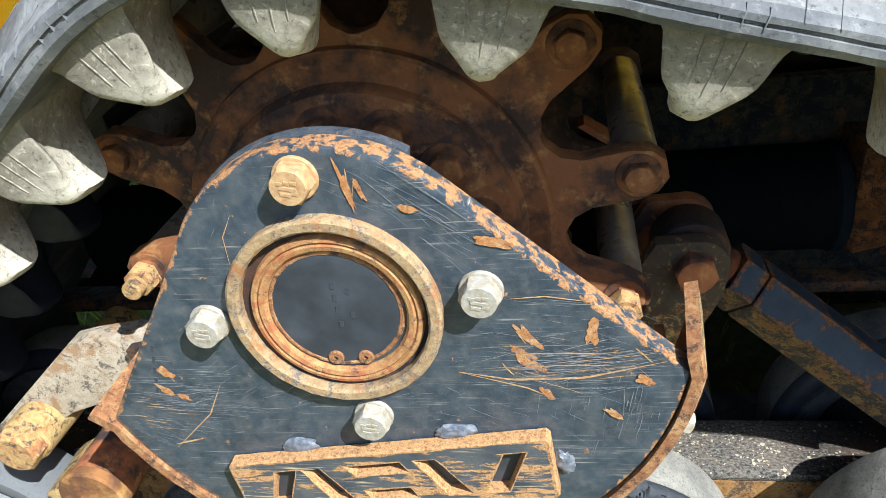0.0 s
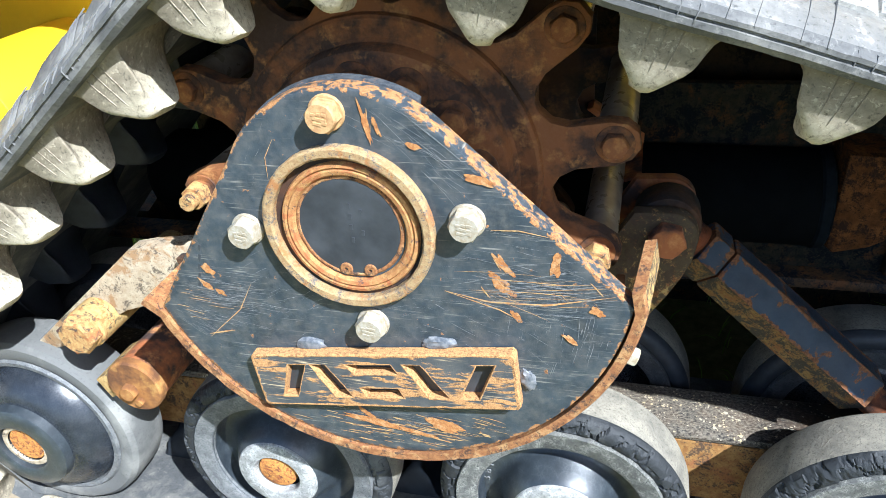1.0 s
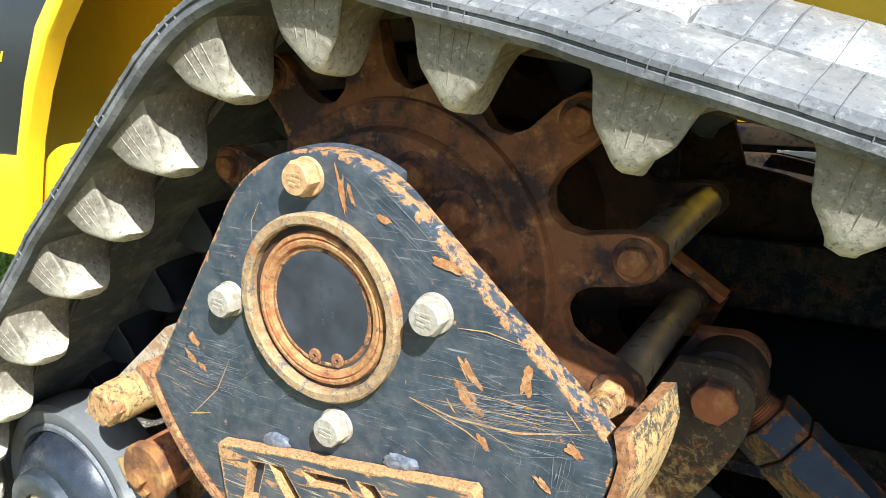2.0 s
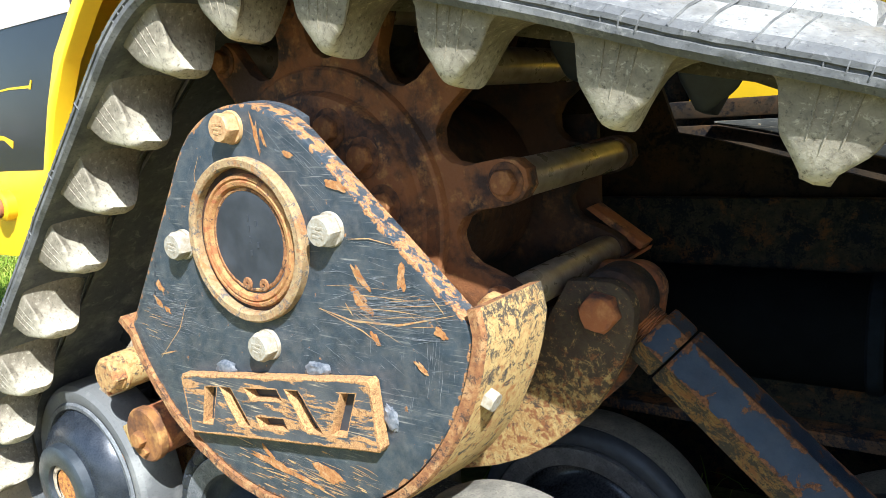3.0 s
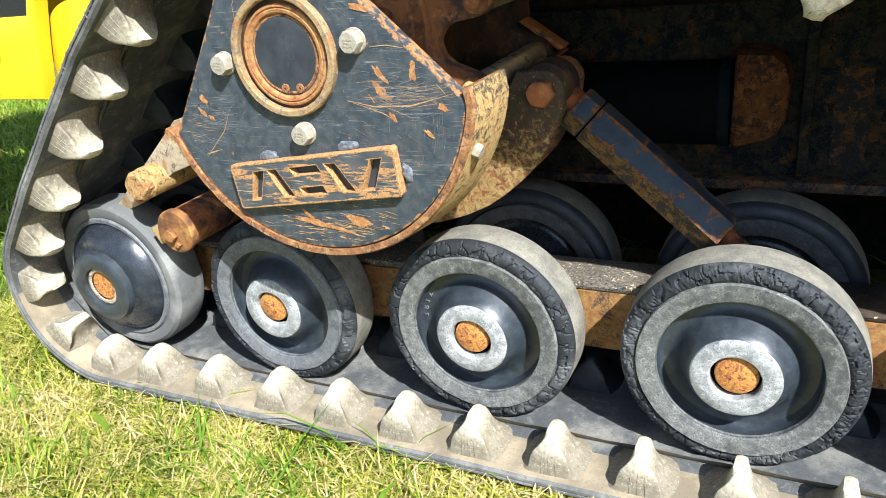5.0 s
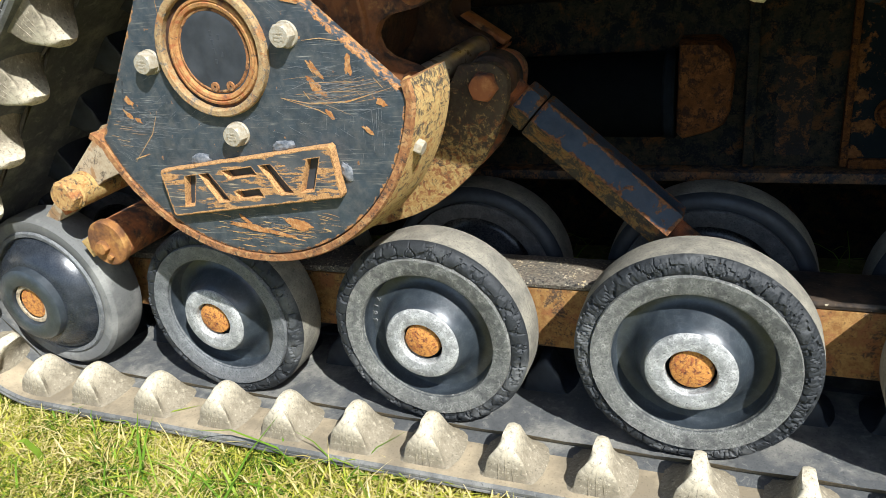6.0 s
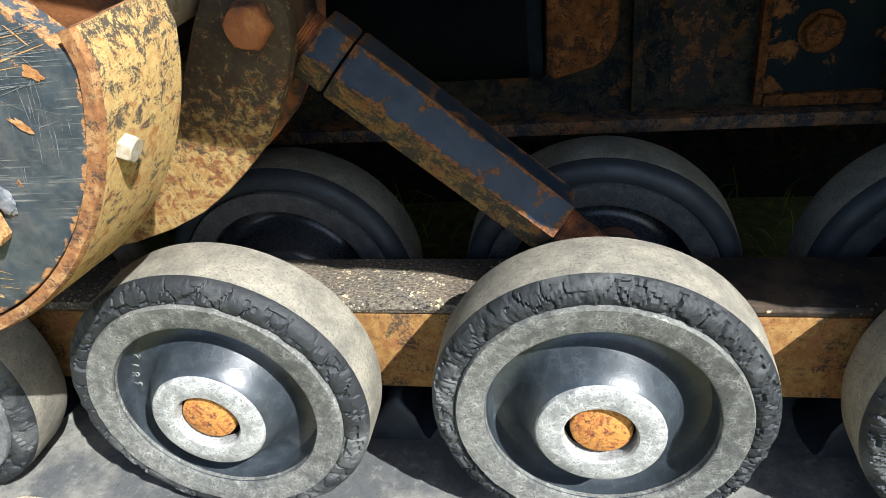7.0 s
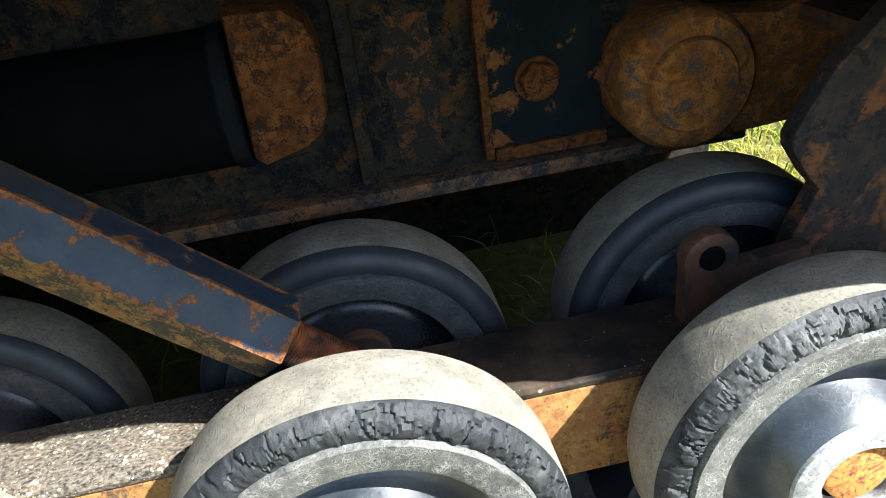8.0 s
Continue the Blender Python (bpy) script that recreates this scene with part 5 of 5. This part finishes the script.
# ---- scratches on the guard ----
def flake(points, width, mat, seed):
    """A blotch where the paint came off, ragged all round."""
    rnd = random.Random(seed)
    a, b = Vector(points[0]), Vector(points[-1])
    mid, run = (a + b) / 2, (b - a)
    half, wide = run.length / 2 + width * 0.3, width * 0.62
    run.normalize()
    up = Vector((-run.y, run.x))
    bm = bmesh.new()
    n = 44
    off = rnd.uniform(0, 90)
    ring = []
    for i in range(n):
        t = 2 * math.pi * i / n
        k = 1 + 0.7 * noise.noise(Vector((math.cos(t) * 1.1, math.sin(t) * 1.1, off))) + 0.3 * noise.noise(Vector((math.cos(t) * 2.6, math.sin(t) * 2.6, off))) + 0.14 * noise.noise(Vector((math.cos(t) * 8, math.sin(t) * 8, off)))
        k = max(0.35, k)
        p = mid + run * half * k * math.cos(t) + up * wide * k * math.sin(t)
        ring.append(bm.verts.new((p.x, PLATE - 0.0003 - seed * 0.00002, p.y)))
    c = bm.verts.new((mid.x, PLATE - 0.0003 - seed * 0.00002, mid.y))
    for i in range(n):
        bm.faces.new((ring[i], ring[(i + 1) % n], c))
    part("rust_flake", bm, mat, guard)


def scratch(points, width, mat, seed):
    """A thin gouge through the paint along x, z points."""
    rnd = random.Random(seed)
    bm = bmesh.new()
    prev = None
    n = 26
    for i in range(n + 1):
        t = i / n * (len(points) - 1)
        k = min(int(t), len(points) - 2)
        f = t - k
        x = points[k][0] * (1 - f) + points[k + 1][0] * f
        z = points[k][1] * (1 - f) + points[k + 1][1] * f
        dx, dz = points[k + 1][0] - points[k][0], points[k + 1][1] - points[k][1]
        d = math.hypot(dx, dz)
        taper = math.sin(math.pi * min(0.96, max(0.04, i / n)))
        w = 0.75 * width * (0.55 + 0.45 * rnd.random()) * (0.2 + 0.8 * (taper ** 0.4 if width > 0.0025 else taper))
        if width > 0.0025:
            side = width * rnd.uniform(-0.35, 0.35)
            x, z = x - dz / d * side, z + dx / d * side
        q = [bm.verts.new((x - dz / d * s * w, PLATE - 0.0003 - seed * 0.00002, z + dx / d * s * w)) for s in (-0.5, 0.5)]
        if prev:
            bm.faces.new((prev[0], prev[1], q[1], q[0]))
        prev = q
    part("scratch", bm, mat, guard)


for i, (pts, width, mat) in enumerate((
    ([(-0.088, 0.458), (-0.058, 0.452), (-0.018, 0.453), (0.026, 0.464)], 0.0024, M_GOUGE),
    ([(-0.040, 0.470), (-0.004, 0.467), (0.026, 0.474)], 0.0013, M_PALE), ([(-0.075, 0.4665), (-0.03, 0.4655), (0.01, 0.463)], 0.0009, M_PALE),
    ([(-0.088, 0.458), (-0.05, 0.446), (-0.039, 0.440)], 0.0016, M_GOUGE), ([(-0.066, 0.461), (-0.022, 0.459), (0.02, 0.468)], 0.0009, M_PALE),
    ([(-0.053, 0.490), (-0.042, 0.476)], 0.0046, M_FLAKE), ([(-0.056, 0.475), (-0.046, 0.468)], 0.0042, M_FLAKE), ([(-0.052, 0.468), (-0.040, 0.459)], 0.0050, M_FLAKE),
    ([(-0.042, 0.446), (-0.036, 0.437)], 0.0040, M_FLAKE), ([(-0.012, 0.492), (-0.013, 0.478)], 0.0065, M_FLAKE), ([(-0.238, 0.449), (-0.252, 0.425), (-0.285, 0.395)], 0.0012, M_GOUGE),
    ([(-0.285, 0.398), (-0.262, 0.404)], 0.0022, M_GOUGE), ([(-0.30, 0.446), (-0.27, 0.44), (-0.24, 0.446)], 0.0010, M_PALE), ([(-0.30, 0.437), (-0.26, 0.434), (-0.243, 0.44)], 0.0011, M_PALE),
    ([(-0.295, 0.430), (-0.26, 0.427)], 0.0009, M_PALE), ([(-0.297, 0.452), (-0.262, 0.450)], 0.0008, M_PALE), ([(-0.31, 0.419), (-0.28, 0.412), (-0.25, 0.409)], 0.0009, M_PALE),
    ([(-0.274, 0.462), (-0.268, 0.457)], 0.0050, M_FLAKE), ([(-0.282, 0.449), (-0.272, 0.443)], 0.0042, M_FLAKE), ([(-0.268, 0.441), (-0.262, 0.438)], 0.0040, M_FLAKE),
    ([(-0.054, 0.508), (-0.036, 0.509), (-0.014, 0.505)], 0.0013, M_GOUGE), ([(-0.132, 0.588), (-0.128, 0.566)], 0.0030, M_FLAKE), ([(-0.126, 0.583), (-0.122, 0.572)], 0.0028, M_FLAKE),
    ([(-0.113, 0.592), (-0.075, 0.560)], 0.0007, M_PALE), ([(-0.108, 0.576), (-0.07, 0.545)], 0.0008, M_PALE), ([(-0.095, 0.578), (-0.062, 0.548)], 0.0006, M_PALE), ([(-0.10, 0.566), (-0.066, 0.541)], 0.0006, M_PALE),
    ([(-0.196, 0.566), (-0.204, 0.553), (-0.205, 0.536)], 0.0009, M_GOUGE), ([(-0.068, 0.545), (-0.052, 0.541)], 0.0046, M_FLAKE), ([(-0.105, 0.566), (-0.097, 0.563)], 0.0032, M_FLAKE),
    ([(0.012, 0.453), (0.018, 0.449)], 0.0048, M_FLAKE), ([(-0.006, 0.43), (0.002, 0.424)], 0.0036, M_FLAKE), ([(0.004, 0.447), (0.003, 0.425)], 0.0007, M_PALE), ([(0.009, 0.445), (0.006, 0.428)], 0.0007, M_PALE),
    ([(-0.18, 0.33), (-0.15, 0.318), (-0.12, 0.32)], 0.0050, M_FLAKE), ([(-0.11, 0.335), (-0.085, 0.328)], 0.0085, M_FLAKE), ([(-0.165, 0.338), (-0.155, 0.33)], 0.0040, M_FLAKE),
)):
    (flake if mat is M_FLAKE else scratch)(pts, width, mat, i)

# clusters of scuffs in the paint: place, run, spread, count, length, width
def on_plate(x, z):
    return not (math.hypot(x - CX, z - CZ) < 0.065 or math.hypot(x - BX, z - BZ) > BR - 0.004 or z > 0.592 or (z - 0.57) > -0.64 * (x + 0.084) - 0.006 and x > -0.09 or x < -0.2 and z > 0.421 + (x + 0.322) * 1.42 - 0.012)


def scuff_cluster(name, clusters, mat, label, seed):
    rnd = random.Random(seed)
    bm = bmesh.new()
    for cx, cz, turn, sx, sz, many, size, wide in clusters:
        for _ in range(many):
            x, z = rnd.gauss(cx, sx), rnd.gauss(cz, sz)
            if not on_plate(x, z):
                continue
            a = radians(turn + rnd.gauss(0, 7 if mat is M_PALE else 3))
            length, w = size * rnd.uniform(0.3, 1.5), wide * rnd.uniform(0.35, 1.0) ** 2
            d, u = Vector((math.cos(a), math.sin(a))), Vector((-math.sin(a), math.cos(a)))
            if not (on_plate(x + d.x * length / 2, z + d.y * length / 2) and on_plate(x - d.x * length / 2, z - d.y * length / 2)):
                continue
            bend = rnd.gauss(0, 0.02) * length
            rows = []
            for i in range(9):
                t = i / 8 - 0.5
                k = (1 - (2 * t) ** 4) * rnd.uniform(0.4, 1.0) + 0.08
                q = Vector((x, z)) + d * length * t + u * (bend * (0.25 - t * t) * 4)
                rows.append([bm.verts.new((q.x + u.x * w * k * e, PLATE - 0.00025 - 0.00002 * seed, q.y + u.y * w * k * e)) for e in (-1, 1)])
            for g, h in zip(rows, rows[1:]):
                bm.faces.new((g[0], g[1], h[1], h[0]))
    return tagged(part(name, bm, mat, guard), label, kind="stuff")


scuff_cluster("hair_scuff", (
    (-0.085, 0.560, -42, 0.024, 0.020, 90, 0.026, 0.00024), (-0.10, 0.575, -28, 0.02, 0.014, 39, 0.02, 0.00022), (-0.272, 0.436, -4, 0.022, 0.014, 120, 0.024, 0.00030), (-0.292, 0.408, -28, 0.014, 0.010, 60, 0.018, 0.00026),
    (-0.02, 0.466, 4, 0.030, 0.012, 105, 0.040, 0.00030), (-0.02, 0.485, -12, 0.03, 0.016, 45, 0.018, 0.00022), (0.002, 0.43, 80, 0.02, 0.016, 39, 0.014, 0.00022), (-0.06, 0.435, -25, 0.04, 0.016, 45, 0.016, 0.00020),
    (-0.14, 0.33, -5, 0.05, 0.010, 90, 0.018, 0.00022), (-0.215, 0.46, 30, 0.03, 0.03, 39, 0.012, 0.00020), (-0.19, 0.575, 60, 0.03, 0.02, 27, 0.010, 0.00020), (-0.10, 0.43, 10, 0.07, 0.03, 60, 0.012, 0.00018)),
    M_PALE, "fine pale scuffs in the black paint", 11)
scuff_cluster("rust_streak", (
    (-0.025, 0.460, 4, 0.026, 0.005, 9, 0.055, 0.00050), (-0.02, 0.470, 3, 0.024, 0.005, 7, 0.050, 0.00036), (-0.045, 0.450, -24, 0.016, 0.006, 3, 0.030, 0.00040), (-0.285, 0.432, -6, 0.016, 0.012, 14, 0.016, 0.00040),
    (-0.125, 0.575, 80, 0.010, 0.012, 14, 0.016, 0.00055), (-0.09, 0.330, -8, 0.05, 0.010, 60, 0.018, 0.00070), (-0.135, 0.318, -4, 0.04, 0.006, 70, 0.014, 0.00080), (-0.052, 0.474, -58, 0.008, 0.012, 4, 0.016, 0.00075), (0.008, 0.475, -50, 0.012, 0.012, 3, 0.012, 0.00050)),
    M_GOUGE, "orange streaks scraped through the black paint", 12)

# moulded figures on one wheel's dish, and plain stamped bars on the end cap
for i, ch in enumerate("3812"):
    cu = bpy.data.curves.new("figure", "FONT")
    cu.body, cu.size, cu.extrude, cu.align_x, cu.align_y = ch, 0.0105, 0.0006, "CENTER", "CENTER"
    ob = new("moulded_figure", cu)
    ob.parent = WHEEL_3
    a = radians(176 - 8.0 * i)
    ob.matrix_basis = WHEEL_3.matrix_basis.to_3x3().inverted().to_4x4() @ Matrix.Translation((0.074 * math.cos(a), 0.0348, 0.074 * math.sin(a))) @ pose(0, 0, 0, 90, 0, 0) @ pose(0, 0, 0, 0, 0, math.degrees(a) - 90)
    cu.materials.append(M_RING_DARK)

for i in range(5):
    part("stamped_bar", box(-0.0011, 0.0011, -0.0003, 0.0006, -0.0026, 0.0026, 0.0), M_CAP, guard, "", pose(-0.2735 - 0.0022 * i, PLATE - 0.0001, 0.478 - 0.0085 * i, 0, 20, 0))
for i, (u, w) in enumerate(((0.012, 0.012), (0.012, 0.004), (0.012, -0.004), (0.012, -0.014), (0.02, 0.008), (0.02, -0.008))):
    part("stamped_bar", box(-0.0011, 0.0011, -0.0003, 0.0003, -0.0020, 0.0020, 0.0), M_CAP, guard, "", pose(CX + u - 0.012, PLATE - 0.0007, CZ + w, 0, 6, 0))
for (x, z) in ((-0.155, 0.585), (-0.229, 0.497), (-0.069, 0.514), (-0.144, 0.425)):
    for dx, dz, w in ((-0.004, 0.0032, 0.0016), (0.0, 0.0034, 0.0014), (0.004, 0.003, 0.0016), (-0.002, -0.0036, 0.0028), (0.0035, -0.0034, 0.0018), (0.0, -0.0002, 0.0045)):
        part("head_mark", box(-w, w, -0.0004, 0.0003, -0.0009, 0.0009, 0.0), M_BOLT_TAN if z > 0.55 else M_BOLT, guard, "", pose(x + 0.88 * dx, PLATE + 0.0005 - 0.0132, z + 0.88 * dz, 0, 14, 0))

# ---- grass ----
def grass(name, label, count, area, tall, seed, keep, wide=1.0, mat=None):
    rnd = np.random.RandomState(seed)
    x0, x1, y0, y1 = area
    px, py = rnd.uniform(x0, x1, count), rnd.uniform(y0, y1, count)
    ok = np.array([keep(a, b) for a, b in zip(px, py)])
    px, py = px[ok], py[ok]
    n = len(px)
    h = tall * rnd.gamma(4, 0.25, n).clip(0.3, 2.2)
    lean = rnd.uniform(0.3, 2.2, n) * h
    ang = rnd.uniform(0, 2 * math.pi, n)
    wid = wide * rnd.uniform(0.0005, 0.0013, n)
    turn = ang + math.pi / 2 + rnd.uniform(-0.6, 0.6, n)
    verts = np.zeros((n, 7, 3))
    for k, (f, w) in enumerate(((0, 0.9), (0.35, 1.0), (0.7, 0.75))):
        cx = px + np.cos(ang) * lean * f ** 1.7
        cy = py + np.sin(ang) * lean * f ** 1.7
        cz = GROUND - 0.008 + h * (1 - (1 - f) ** 1.4)
        for s in (0, 1):
            verts[:, 2 * k + s] = np.stack((cx + (2 * s - 1) * wid * w * np.cos(turn), cy + (2 * s - 1) * wid * w * np.sin(turn), cz), 1)
    verts[:, 6] = np.stack((px + np.cos(ang) * lean, py + np.sin(ang) * lean, GROUND - 0.008 + h * rnd.uniform(0.75, 1.0, n)), 1)
    base = (np.arange(n) * 7)[:, None]
    quads = np.concatenate([base + np.array([0, 1, 3, 2]), base + np.array([2, 3, 5, 4])])
    tris = base + np.array([4, 5, 6])
    me = bpy.data.meshes.new(name)
    me.from_pydata(verts.reshape(-1, 3).tolist(), [], quads.tolist() + tris.tolist())
    me.materials.append(mat or M_GRASS)
    return tagged(new(name, me), label, "grass", kind="stuff")


def blade_material(name, tones, patches):
    """Blades in several tones; patches: how far dry and green places part."""
    mat, nt, bsdf = nodes_of(name)
    geo = nt.nodes.new("ShaderNodeNewGeometry")
    ramp = nt.nodes.new("ShaderNodeValToRGB")
    for k, col in enumerate(tones):
        pos = k / (len(tones) - 1)
        el = ramp.color_ramp.elements[0] if k == 0 else (ramp.color_ramp.elements[-1] if pos == 1 else ramp.color_ramp.elements.new(pos))
        el.position, el.color = pos, (*col, 1)
    place = steps(nt, noise_of(nt, coords(nt), 7, 4, 0.6), 0.35, 0.65, -patches, patches)
    pick = nt.nodes.new("ShaderNodeMath")
    pick.operation = "ADD"
    nt.links.new(geo.outputs["Random Per Island"], pick.inputs[0])
    nt.links.new(place, pick.inputs[1])
    nt.links.new(pick.outputs[0], ramp.inputs["Fac"])
    nt.links.new(ramp.outputs["Color"], bsdf.inputs["Base Color"])
    bsdf.inputs["Roughness"].default_value = 0.65
    bsdf.inputs["Specular IOR Level"].default_value = 0.15
    shine = add(nt, "BsdfTranslucent")
    nt.links.new(ramp.outputs["Color"], shine.inputs["Color"])
    both = add(nt, "MixShader", Fac=0.3)
    nt.links.new(bsdf.outputs[0], both.inputs[1])
    nt.links.new(shine.outputs[0], both.inputs[2])
    nt.links.new(both.outputs[0], nt.nodes["Material Output"].inputs["Surface"])
    return mat


M_GRASS = blade_material("grass_blades", ((0.06, 0.10, 0.009), (0.22, 0.27, 0.022), (0.42, 0.41, 0.05), (0.54, 0.46, 0.13), (0.60, 0.50, 0.22)), 0.34)
M_LAWN = blade_material("green_lawn_blades", ((0.09, 0.18, 0.014), (0.17, 0.28, 0.024), (0.28, 0.36, 0.05)), 0.1)
M_STRAW = blade_material("dry_straw", ((0.38, 0.29, 0.10), (0.56, 0.45, 0.18), (0.66, 0.55, 0.28)), 0.1)
near = grass("grass", "sunlit dry and green lawn grass beside the track", 95000, (-1.2, 0.35, -0.50, 0.1), 0.016, 4, lambda x, y: not (y > -0.05 and x > -0.7), 1.15)
straw = grass("grass", "thin dry straw lying on the lawn beside the track", 20000, (-1.2, 0.35, -0.50, -0.05), 0.018, 14, lambda x, y: noise.noise(Vector((x * 8, y * 8, 9))) > -0.25, 1.0, M_STRAW)
weeds = grass("grass", "a few broad green weed leaves beside the track", 110, (-1.0, 0.3, -0.40, -0.06), 0.030, 21, lambda x, y: noise.noise(Vector((x * 6, y * 6, 4))) > 0.1, 5.0, M_LAWN)
tall = grass("grass", "scattered taller bright green blades beside the track", 3200, (-1.1, 0.35, -0.45, -0.055), 0.032, 8, lambda x, y: noise.noise(Vector((x * 9, y * 9, 1))) > 0.02, 1.5, M_LAWN)
far = grass("grass", "green lawn grass behind and under the machine", 42000, (-1.3, 1.6, -0.3, 1.9), 0.03, 5, lambda x, y: x < -0.75 and y > 0.1 or y > 0.38 and x < 0.8 and math.sin(x * 7919 + y * 6101) > 0.95, 1.2, M_LAWN)
front_lawn = grass("grass", "dry yellow-green lawn grass beyond the front wheels", 16000, (0.8, 1.9, 0.38, 2.1), 0.026, 15, lambda x, y: True, 1.4)
beyond = grass("grass", "sunlit yellow-green lawn beyond the machine", 70000, (-3.6, -1.2, 0.0, 2.6), 0.028, 6, lambda x, y: True, 2.2, blade_material("sunny_lawn_blades", ((0.14, 0.24, 0.018), (0.24, 0.33, 0.03), (0.4, 0.4, 0.08)), 0.25))
